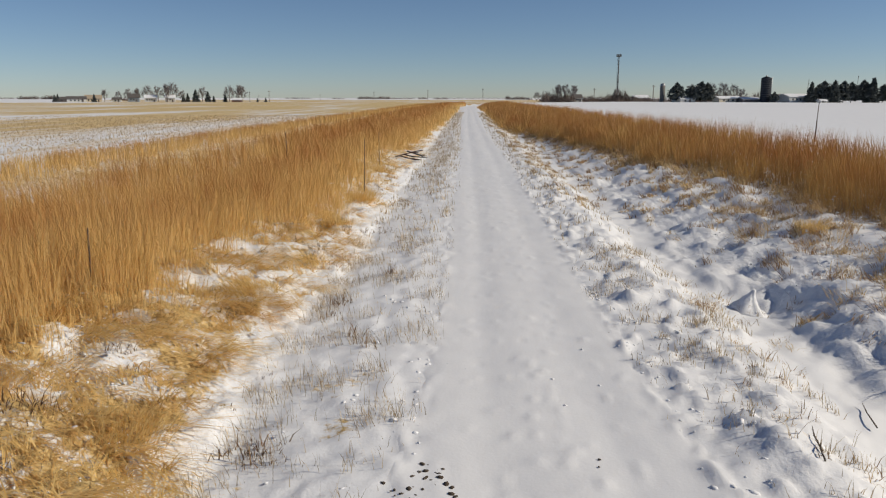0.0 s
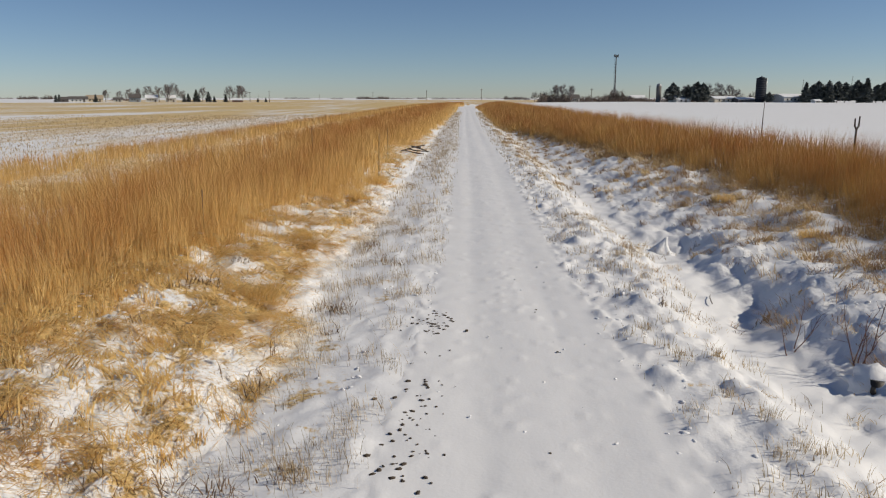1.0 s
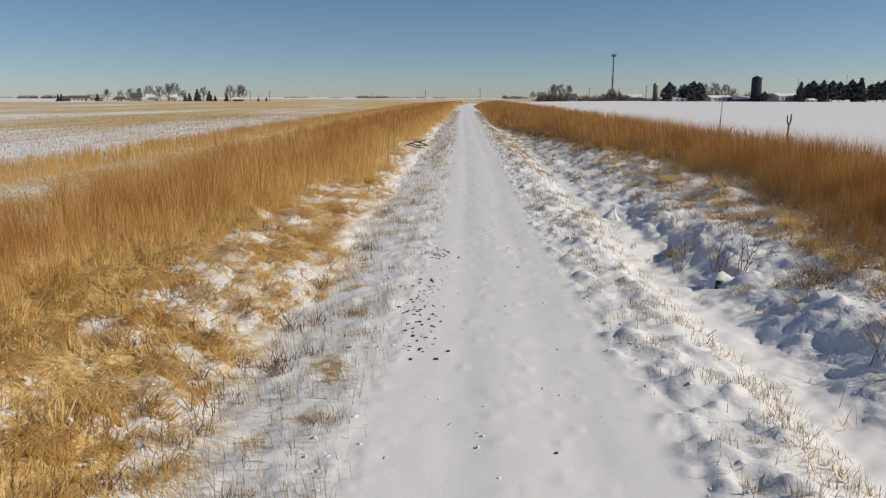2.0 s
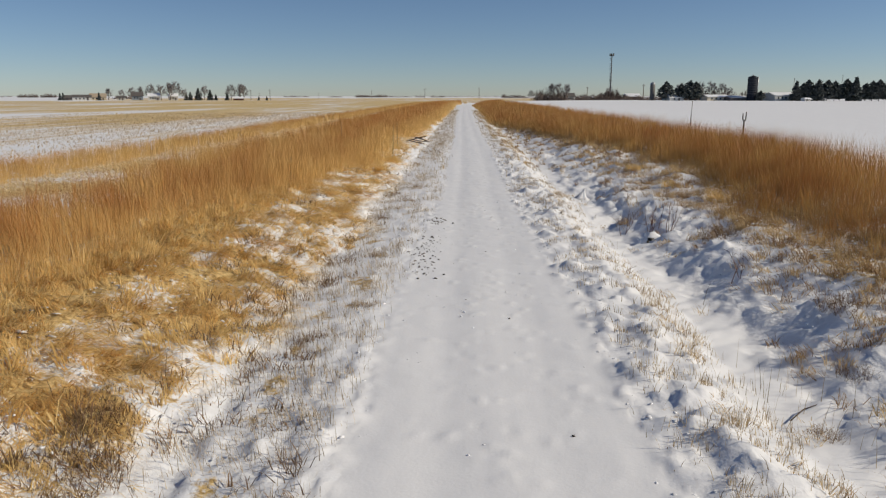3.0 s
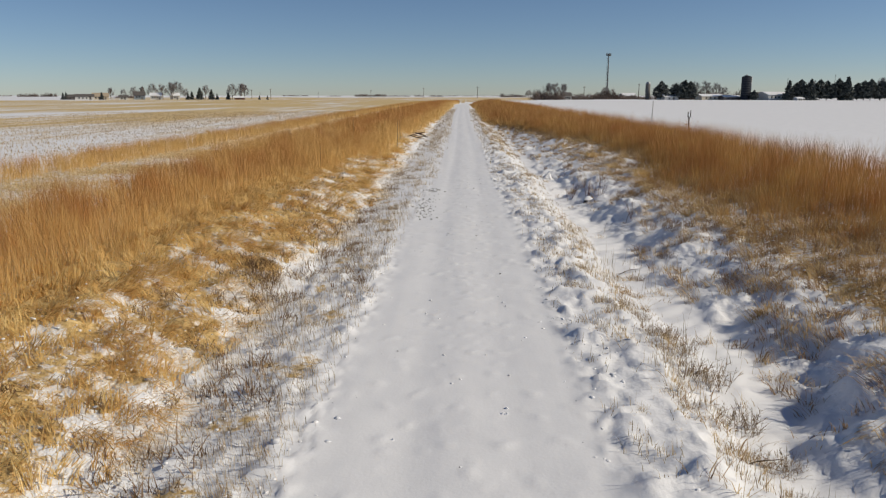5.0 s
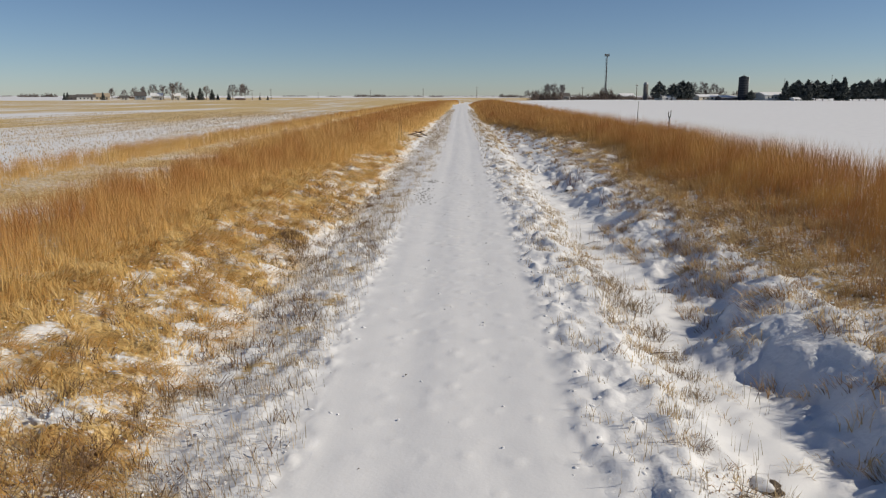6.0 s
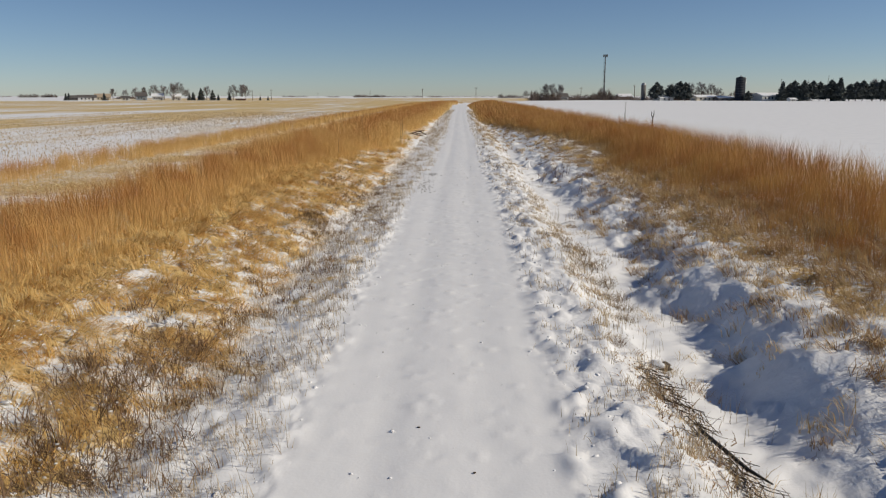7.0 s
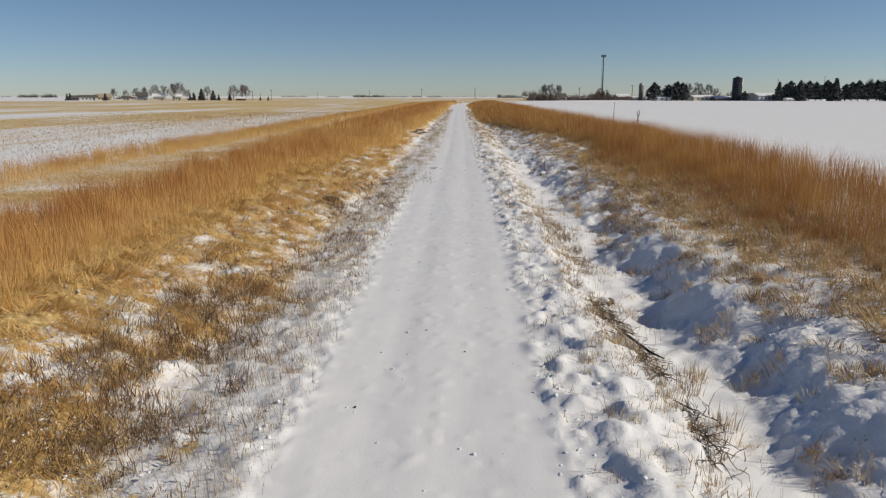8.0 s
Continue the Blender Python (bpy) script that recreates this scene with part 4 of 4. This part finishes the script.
put(gabled("house", "cream house with a tan roof on the far farm", "house", (12.8, 8.0), 2.9, 2.7, CREAM_WALL, ROOF_TAN, 3, 1.0), *far(-26.8, 624), 27)
put(gabled("house", "blue-grey house among bare trees on the far farm", "house", (8.8, 7.2), 3.8, 2.9, BLUE_WALL, ROOF_DARK, 2, 1.0), *far(-24.2, 632), 20)
put(gabled("shed", "dark-roofed shed on the far farm", "shed", (7.2, 5.6), 2.2, 1.4, WHITE_WALL, ROOF_DARK, 1, 1.0), *far(-25.3, 624), 22)
put(gabled("house", "white house under large bare trees", "house", (9.6, 7.2), 3.5, 2.2, WHITE_WALL, ROOF_SNOW, 3, 1.0), *far(-23.1, 624), 22)
put(gabled("house", "second white house under large bare trees", "house", (8.0, 6.4), 3.5, 2.1, WHITE_WALL, ROOF_SNOW, 2, 1.0), *far(-21.8, 628), 20)
put(gabled("shed", "small red-brown shed beside spruces", "shed", (8.0, 4.8), 1.8, 1.1, plain("barn_red", (0.16, 0.06, 0.045), 0.8), ROOF_SNOW, 1, 1.0), *far(-17.2, 612), 18)

spots = []
for a, b, d, high in ((-31.3, -30.15, 1600, 10), (-30.0, -29.1, 1600, 10), (-28.3, -26.5, 1700, 7), (-25.6, -24.4, 900, 5), (-10.3, -9.3, 1900, 4.5), (-8.2, -5.8, 1800, 8), (-5.7, -4.0, 1900, 5), (-3.6, -3.0, 1900, 6),
                      (-2.5, -1.5, 1800, 5.5), (-1.5, 3.0, 2300, 3.5), (3.0, 4.5, 1400, 7.5), (-13.6, -11.8, 2300, 5.5), (4.6, 5.0, 1300, 5), (-33.5, -31.6, 2200, 5)):
    n = max(3, int((b - a) / 0.12))
    for k in range(n):
        spots.append((*far(a + (b - a) * (k + r.random()) / n, d * r.uniform(0.99, 1.01)), 4.0, high * r.uniform(0.6, 1.1)))
scrub("far_woods", spots, "dark leafless woods along the flat horizon", "woods")

# ---- fence line, stakes and things in the ditches ----
def on_ground(x, y):
    return float(land(x, y))


steel_post = root("fence_post", "thin leaning rusty steel fence post in tall grass", "fence post")
bm = bmesh.new()
tube(bm, (0, 0, -0.3), (0.08, 0, 2.42), 0.018, 0.015, 6)
part("shaft", bm, RUST_MAT, steel_post)
bm = bmesh.new()
block(bm, (0.08, 0, 2.46), (0.06, 0.05, 0.08), 0, 0.01)
part("cap", bm, WHITE_WALL, steel_post, "pale plastic insulator cap")
bm = bmesh.new()
block(bm, (0.04, -0.035, 1.2), (0.05, 0.012, 0.9), 0, 0.004)
part("flange", bm, RUST_MAT, steel_post)
put(steel_post, 14.2, 32.55, 0.88)

forked = root("fork_post", "dark forked wooden post standing in tall grass", "fence post")
bm = bmesh.new()
tube(bm, (0, 0, -0.3), (0.02, 0, 1.5), 0.045, 0.04, 8)
part("trunk", bm, POST_MAT, forked)
for sx in (-1, 1):
    bm = bmesh.new()
    tube(bm, (0.02, 0, 1.47), (0.02 + sx * 0.075, 0.0, 1.6), 0.036, 0.033, 7)
    tube(bm, (0.02 + sx * 0.075, 0.0, 1.59), (0.02 + sx * 0.085, 0.0, 1.98 - 0.08 * (sx < 0)), 0.033, 0.026, 7)
    part("prong", bm, POST_MAT, forked)
put(forked, 14.3, 23.6, 0.88)

for x, y, top, lean in ((-6.8, 11.05, 1.5, 0.03), (-7.5, 27.2, 2.25, -0.04), (-4.28, 24.4, 2.15, 0.05), (-4.85, 33.7, 1.95, 0.0)):
    z = on_ground(x, y)
    bm = bmesh.new()
    tube(bm, (0, 0, -0.3), (lean, 0, top - z - 0.03), 0.015, 0.013, 7)
    tube(bm, (lean, 0, top - z - 0.03), (lean, 0, top - z), 0.013, 0.006, 7)
    stake = part("stake", bm, POST_MAT)
    stake.location = (x, y, z)
    tagged(stake, "dark weathered wooden stake standing in the grass", "stake", "stakes in the grass")

pile = root("board_pile", "pile of dark rotten boards half buried in snow", "board pile")
r = random.Random(9)
for k in range(9):
    bm = bmesh.new()
    long = r.uniform(0.5, 1.15)
    block(bm, (0, 0, 0), (long, r.uniform(0.12, 0.2), 0.05), 0, 0.008)
    b = part("board", bm, BOARD_MAT if k % 3 else BLACK_MAT, pile)
    b.matrix_basis = pose(r.uniform(-0.55, 0.55), r.uniform(-0.6, 0.8), 0.12 + 0.06 * k, r.uniform(-10, 10), r.uniform(-16, 16), r.uniform(-45, 25))
put(pile, -3.75, 40.6, on_ground(-3.75, 40.6), 0, 1.0)


def lumpy(name, size, seed, rough=0.22, detail=3):
    """A rounded irregular lump standing on its base."""
    bm = bmesh.new()
    bmesh.ops.create_icosphere(bm, subdivisions=detail, radius=1.0)
    for v in bm.verts:
        n = noise.noise(v.co * 1.7 + Vector((seed, 0, 0))) + 0.5 * noise.noise(v.co * 4.1 + Vector((0, seed, 0)))
        v.co *= 1 + rough * n
        v.co = Vector((v.co.x * size[0], v.co.y * size[1], v.co.z * size[2]))
    for f in bm.faces:
        f.smooth = True
    return bm


stump = root("snowy_stump", "dark stump capped with snow at the ditch edge", "stump")
bm = bmesh.new()
tube(bm, (0, 0, -0.2), (0.02, 0.02, 0.12), 0.11, 0.09, 10)
tube(bm, (-0.05, -0.06, -0.1), (-0.1, -0.12, 0.06), 0.05, 0.03, 8)
part("wood", bm, BLACK_MAT, stump)
cap = part("snow_cap", lumpy("snow_cap", (0.34, 0.36, 0.20), 4, 0.5), SNOW_MAT, stump, "rounded cap of white snow")
cap.location = (0.14, 0.20, -0.01)
put(stump, 4.66, 3.75, on_ground(4.66, 3.75))

spire = bmesh.new()
rings, around = 16, 28
for k in range(rings + 1):
    f = k / rings
    wide, up = 0.40 * (1 - f) ** 1.35 + 0.03, -0.12 + 0.52 * f
    for a in range(around):
        turn = 2 * math.pi * a / around
        p = Vector((math.cos(turn), math.sin(turn), up * 2.2))
        lump = 1 + 0.38 * noise.noise(p * 1.3) + 0.26 * noise.noise(p * 3.7) + 0.20 * noise.noise(p * 8.3)
        spire.verts.new((0.10 * f * f + wide * lump * math.cos(turn), 1.2 * wide * lump * math.sin(turn), up))
spire.verts.ensure_lookup_table()
for k in range(rings):
    for a in range(around):
        b = (a + 1) % around
        spire.faces.new([spire.verts[i] for i in (k * around + a, k * around + b, (k + 1) * around + b, (k + 1) * around + a)]).smooth = True
spire.faces.new(spire.verts[-around:]).smooth = True
mound = part("snow_mound", spire, SNOW_MAT)
mound.location = (4.24, 12.9, on_ground(4.24, 12.9))
tagged(mound, "pointed mound of drifted snow over a buried tuft", "snow mound")


def sapling(seed, tall, stems):
    r = random.Random(seed)
    s = root("sapling", "leafless red-brown sapling rising from ditch snow", "sapling", "saplings in the ditch")
    for _ in range(stems):
        bm = bmesh.new()
        p, way = Vector((r.uniform(-0.12, 0.12), r.uniform(-0.12, 0.12), -0.1)), Vector((r.gauss(0, 0.22), r.gauss(0, 0.22), 1)).normalized()
        high, thick = tall * r.uniform(0.6, 1.0), 0.011
        for k in range(5):
            q = p + way * high / 5
            tube(bm, p, q, thick, thick * 0.8, 5, False)
            for _ in range(2 if k else 0):
                w = (way + Vector((r.gauss(0, 0.6), r.gauss(0, 0.6), r.gauss(0, 0.3)))).normalized()
                tube(bm, q, q + w * high * r.uniform(0.12, 0.3), thick * 0.5, thick * 0.25, 4, False)
            p, way, thick = q, (way + Vector((r.gauss(0, 0.12), r.gauss(0, 0.12), 0.05))).normalized(), thick * 0.82
        part("stem", bm, SAPLING_MAT, s)
    return s


put(sapling(31, 0.95, 3), 4.36, 5.5, on_ground(4.36, 5.5))
put(sapling(32, 1.15, 6), 4.95, 4.7, on_ground(4.95, 4.7))
put(sapling(33, 1.0, 5), 5.3, 4.2, on_ground(5.3, 4.2))
put(sapling(34, 0.7, 3), 5.2, -1.2, on_ground(5.2, -1.2))


LITTER_MAT = plain("tan_litter", (0.24, 0.16, 0.09), 0.9, 0, 0.4, 14)


def brush(name, x, y, long, turn, count, seed, label):
    """A low heap of fallen branches, each a part."""
    r = random.Random(seed)
    heap = root(name, label, "brush pile", "brush piles in the ditch")
    for k in range(count):
        bm = bmesh.new()
        p = Vector((r.gauss(0, 0.12), r.uniform(-long / 2, long / 2), r.uniform(0.0, 0.08)))
        way = Vector((r.gauss(0, 0.6), r.choice((-1, 1)), r.gauss(0.02, 0.12))).normalized()
        thick = r.uniform(0.003, 0.009)
        for _ in range(3):
            q = p + way * r.uniform(0.05, 0.15)
            tube(bm, p, q, thick, thick * 0.85, 5, False)
            p, way, thick = q, (way + Vector((r.gauss(0, 0.35), r.gauss(0, 0.2), r.gauss(0, 0.12)))).normalized(), thick * 0.8
        part("branch", bm, (BLACK_MAT, BRANCH_MAT, LITTER_MAT, BRANCH_MAT, LITTER_MAT, BRANCH_MAT)[k % 6], heap)
    return put(heap, x, y, on_ground(x, y) + 0.03, turn)


brush("brush_pile", 3.2, -22.95, 4.3, 4, 300, 41, "heap of fallen brown branches lying along the ditch")
brush("brush_pile", 3.38, -26.8, 1.7, -5, 130, 42, "small heap of fallen dark branches in the ditch")
log = bmesh.new()
tube(log, (0, 0, 0), (0.22, -1.0, 0.0), 0.026, 0.022, 8)
tube(log, (0.22, -1.0, 0.0), (0.36, -1.3, 0.0), 0.022, 0.010, 8)
stick = part("fallen_stick", log, BLACK_MAT)
stick.location = (3.2, -23.0, on_ground(3.35, -23.6) + 0.12)
tagged(stick, "black wet fallen stick lying on the branches", "stick")
for x, y, long, turn in ((3.4, 0.4, 0.9, 60), (2.7, 6.9, 0.55, 75), (2.62, 6.6, 0.4, 70), (3.9, -7.2, 0.8, 40), (3.3, -16.3, 0.7, 20), (4.0, 8.3, 0.7, 75)):
    bm = bmesh.new()
    tube(bm, (-long / 2, 0, 0), (0, 0.03, 0.03), 0.009, 0.008, 6)
    tube(bm, (0, 0.03, 0.03), (long / 2, 0, 0.01), 0.008, 0.004, 6)
    s = part("fallen_stick", bm, BRANCH_MAT)
    s.matrix_basis = pose(x, y, on_ground(x, y) + 0.04, 0, 0, turn)
    tagged(s, "thin brown fallen stick lying on the snow", "stick", "sticks on the snow")


def dead_shrub(seed, wide, tall, mat, label):
    r = random.Random(seed)
    shrub = root("dead_shrub", label, "shrub", "dead shrubs in the ditches")
    stems, twigs = bmesh.new(), bmesh.new()
    for _ in range(int(105 * wide / 0.5)):
        a, d = r.uniform(0, 6.3), wide * math.sqrt(r.random())
        p = Vector((d * math.cos(a), d * math.sin(a), -0.12))
        way = Vector((r.gauss(0, 0.4), r.gauss(0, 0.4), 1)).normalized()
        q = p + way * tall * r.uniform(0.5, 1.1)
        tube(stems, p, q, 0.0045, 0.002, 3, False)
        for _ in range(6):
            s = p.lerp(q, r.uniform(0.35, 1))
            w = (way + Vector((r.gauss(0, 0.8), r.gauss(0, 0.8), r.gauss(0, 0.5)))).normalized()
            strip(twigs, s, s + w * tall * r.uniform(0.1, 0.3), r.uniform(0.004, 0.011), r)
    tagged(part("branchwork", stems, mat, shrub), kind="stuff")
    tagged(part("foliage", twigs, mat, shrub, "fine dry twigs and curled leaves"), kind="stuff")
    return shrub


grey = put(dead_shrub(51, 0.42, 0.42, GREY_MAT, "low grey-brown dead shrub in roadside snow"), 3.35, -14.0, on_ground(3.35, -14.0))
brown = put(dead_shrub(52, 0.6, 0.5, BROWN_MAT, "low dark brown dead shrub among matted grass"), -4.2, -21.0, on_ground(-4.2, -21.0))
for x, y, s in ((3.45, -15.2, 0.8), (3.2, -12.5, 0.65), (3.55, -16.2, 0.7), (3.05, -11.5, 0.5), (3.3, -13.1, 0.7), (3.5, -17.2, 0.55), (3.4, -18.1, 0.45), (3.0, -10.6, 0.4)):
    again(grey, x, y, on_ground(x, y), s * 300, s)
for x, y, s in ((-4.1, -9.5, 0.7), (-3.9, -10.4, 0.6), (-4.4, -8.6, 0.5), (-4.5, -22.4, 1.1), (-4.0, -24.3, 1.0), (-4.6, -25.6, 1.1), (-3.7, -27.0, 1.0), (-4.3, -27.8, 1.2), (2.79, -19.85, 0.35), (3.9, -7.75, 0.32), (4.95, -6.3, 0.4), (6.0, 2.2, 0.8), (5.7, -9.0, 0.6), (5.9, -4.0, 0.7)):
    again(brown, x, y, on_ground(x, y), s * 300, s)


def tuft(seed, count, tall, spread, mat, label, lean=(0.0, 0.0)):
    """One clump of dry blades."""
    g = np.random.default_rng(seed)
    n = count
    x, y = g.normal(0, spread, n), g.normal(0, spread, n)
    ob = blades("grass_tuft", x, y, tall * g.uniform(0.5, 1.05, n), 0.009 * g.uniform(0.7, 1.5, n),
                (lean[0] + x / spread * 0.18 + g.normal(0, 0.12, n), lean[1] + y / spread * 0.18 + g.normal(0, 0.12, n)), mat, 0.12, z=np.full(n, -0.06))
    return tagged(ob, label, "grass tuft", "grass tufts beside the trail")


pale = put(tuft(61, 60, 0.30, 0.09, PALE_MAT, "pale upright dry grass tuft in shoulder snow"), 2.66, -19.4, on_ground(2.66, -19.4))
golden = put(tuft(62, 380, 0.55, 0.2, GOLD_MAT, "golden dry grass clump bent over the ditch edge", (0.5, -0.3)), -4.3, 6.8, on_ground(-4.3, 6.8))
for x, y, s in ((4.3, 12.72, 1.0), (4.12, 12.8, 0.8), (2.45, -5.0, 1.1), (2.1, -4.7, 0.8), (2.2, -9.5, 0.8), (2.55, -10.6, 0.9), (2.6, 2.2, 0.9), (2.3, 4.4, 0.7), (2.75, -14.8, 1.0), (2.5, -24.2, 0.8), (2.3, -26.6, 1.1), (3.6, -25.3, 1.5), (3.75, -26.4, 1.4), (3.9, -24.6, 1.3), (3.5, -20.6, 0.9),
                (-2.3, -3.2, 0.9), (-2.5, -5.7, 1.0), (-2.2, -8.0, 0.9), (-2.6, -12.1, 1.1), (-2.3, -17.6, 0.8), (-2.5, -22.3, 1.0), (-2.1, -25.2, 0.9), (-2.4, 1.0, 0.9)):
    again(pale, x, y, on_ground(x, y), s * 217, s)
for x, y, s in ((-4.15, 23.7, 1.1), (-4.4, 23.6, 1.0), (-4.7, 33.0, 1.0), (-4.7, 12.2, 0.8), (-4.1, 14.8, 0.7), (-4.3, 18.8, 0.9), (7.3, 11.5, 0.8), (7.5, 7.0, 0.8), (7.2, 17.0, 0.9)):
    again(golden, x, y, on_ground(x, y), s * 317, s)

r = random.Random(77)
for k in range(26):
    x, y = r.uniform(2.0, 2.95), r.uniform(-28.5, 12)
    again(pale, x, y, on_ground(x, y), 50 * k, r.uniform(0.45, 0.9))

for k in range(16):
    x, y = 3.02 + 0.03 * k + random.Random(k).gauss(0, 0.1), -21.6 - 0.37 * k
    again(pale, x, y, on_ground(x, y), 70 * k, 0.55 + 0.3 * (k % 3) / 2)

# tan leaf litter lying along the branches
x, y = scatter(-0.45, 0.4, -25.4, -20.4, 260)
x = x + 3.2 - 0.07 * (y + 22.95) - 0.12
keep = layered(x, y, 0.5, 371, 2) > -0.15
x, y = x[keep], y[keep]
k = len(x)
tagged(blades("leaf_litter", x, y, rng.uniform(0.03, 0.12, k), 0.022 * rng.uniform(0.5, 1.3, k), (rng.normal(-0.3, 0.9, k), rng.normal(0, 0.9, k)), BANK_MAT, rng.uniform(0.1, 0.6, k), levels=(0.0, 0.5)),
       "brown and tan leaf litter along fallen branches", "leaf litter")

stone = root("stone", "small dark stone capped with snow in the ditch", "stone")
part("rock", lumpy("rock", (0.14, 0.12, 0.09), 91, 0.5, 3), DIRT_MAT, stone)
cap = part("snow_cap", lumpy("snow_cap", (0.15, 0.14, 0.07), 92, 0.5, 3), SNOW_MAT, stone, "thin cap of white snow")
cap.location = (-0.06, 0.06, 0.03)
put(stone, 3.45, -20.4, on_ground(3.45, -20.4) - 0.01)

# crumbs of dark dirt thrown up on the trail's edge
clods = []
for k in range(4):
    bm = lumpy("dirt_clod", (0.05, 0.035, 0.022), 70 + k, 0.5, 1)
    me = bpy.data.meshes.new("dirt_clod")
    bm.to_mesh(me)
    bm.free()
    me.materials.append(DIRT_MAT)
    clods.append(me)
r = random.Random(13)
for k in range(230):
    y = r.choice((r.uniform(-1.5, 6.5), r.uniform(-1.0, 3.5), r.uniform(5.2, 6.4)))
    x = -1.3 + r.gauss(0, 0.18) if k % 12 else r.uniform(-1.2, 1.2)
    if k % 12 == 0:
        y = r.uniform(-28, 8)
    c = new("dirt_clod", clods[k % 4])
    s = r.uniform(0.2, 0.9) * (0.6 if k % 12 == 0 else 1)
    c.matrix_basis = pose(x, y, 0.012, 0, 0, r.uniform(0, 360)) @ Matrix.Diagonal((s, s, s, 1))
    tagged(c, "crumb of dark frozen dirt on packed snow", "dirt clod", "dirt crumbs on the trail")

# clumps of snow caught on grass and stems
base = bmesh.new()
bmesh.ops.create_icosphere(base, subdivisions=1, radius=1.0)
ico = np.array([v.co[:] for v in base.verts])
tri = np.array([[v.index for v in f.verts] for f in base.faces])
base.free()


def snow_clumps(name, x, y, size, lift, label, drawn=None):
    n = len(x)
    z = land(x, y) + lift
    shape = np.repeat(ico[None], n, 0)
    stretch = rng.uniform(0.6, 1.9, (n, 1, 3)) * np.array([1.0, 1.0, 0.55])
    turn = rng.uniform(0, np.pi, n)
    if drawn is not None:
        stretch = rng.uniform(0.7, 1.5, (n, 1, 3)) * np.array([3.0, 1.2, 0.32])
        turn = drawn + rng.normal(0, 0.3, n)
    c, s = np.cos(turn)[:, None], np.sin(turn)[:, None]
    bump = 1 + 0.28 * np.sin(shape[..., 0] * 3.1 + rng.uniform(0, 6, (n, 1))) * np.sin(shape[..., 1] * 3.7 + rng.uniform(0, 6, (n, 1)))
    shape = shape * bump[..., None] * stretch * size[:, None, None]
    shape = np.stack([shape[..., 0] * c - shape[..., 1] * s, shape[..., 0] * s + shape[..., 1] * c, shape[..., 2]], -1)
    shape = shape + np.stack([x, y, z], -1)[:, None, :]
    faces = (np.arange(n) * len(ico))[:, None, None] + tri[None]
    return tagged(sheet(name, shape.reshape(-1, 3), faces.reshape(-1, 3), SNOW_MAT), label, "snow", kind="stuff")


x, y = scatter(-7.0, -4.0, -30, 26, 9)
keep = combed(x, y) + rng.normal(0, 0.2, len(x)) < 0.12
x, y = x[keep], y[keep]
snow_clumps("snow_clumps", x, y, rng.uniform(0.012, 0.032, len(x)), rng.uniform(0.0, 0.02, len(x)), "streaks of snow lying over matted grass", -0.45)
x, y = scatter(5.2, 9.4, -30, 24, 46)
keep = layered(x, y, 1.1, 331, 3) + 0.5 * step(5.0, 7.0, x) - 0.6 * step(6.8, 8.8, x) > 0.35
x, y = x[keep], y[keep]
snow_clumps("snow_clumps", x, y, rng.uniform(0.006, 0.024, len(x)), rng.uniform(-0.01, 0.10, len(x)) + 0.18 * rng.random(len(x)) * step(6.4, 8.5, x), "clumps of snow caught on bank weeds")
x, y = scatter(-6.6, -2.6, -30, 8, 70)
keep = (layered(x, y, 0.8, 351, 3) + rng.normal(0, 0.25, len(x)) > 0.05) & (rng.random(len(x)) < 0.25 + 0.6 * (1 - step(-16, -8, y)))
x, y = x[keep], y[keep]
snow_clumps("snow_clumps", x, y, rng.uniform(0.005, 0.019, len(x)), rng.uniform(0.0, 0.10, len(x)), "flecks of snow caught on ditch weeds and grass")

# crumbs of snow lying on the trail
x, y = scatter(-1.5, 1.5, -29, 10, 3)
keep = layered(x, y, 1.1, 431, 2) > 0.1
x, y = x[keep], y[keep]
crumbs = snow_clumps("snow_crumbs", x, y, rng.uniform(0.006, 0.018, len(x)), 0.0 - land(x, y) + 0.008, "crumbs of snow kicked up on the trail")
x, y = scatter(1.3, 2.3, -29, 14, 34)
x = x * rng.choice((-1, 1, 1), len(x))
keep = layered(x, y, 0.6, 437, 2) > 0.0
x, y = x[keep], y[keep]
snow_clumps("snow_crumbs", x, y, rng.uniform(0.01, 0.034, len(x)), np.maximum(0.0 - land(x, y), 0) - 0.004, "small clods of snow along the trail edge")
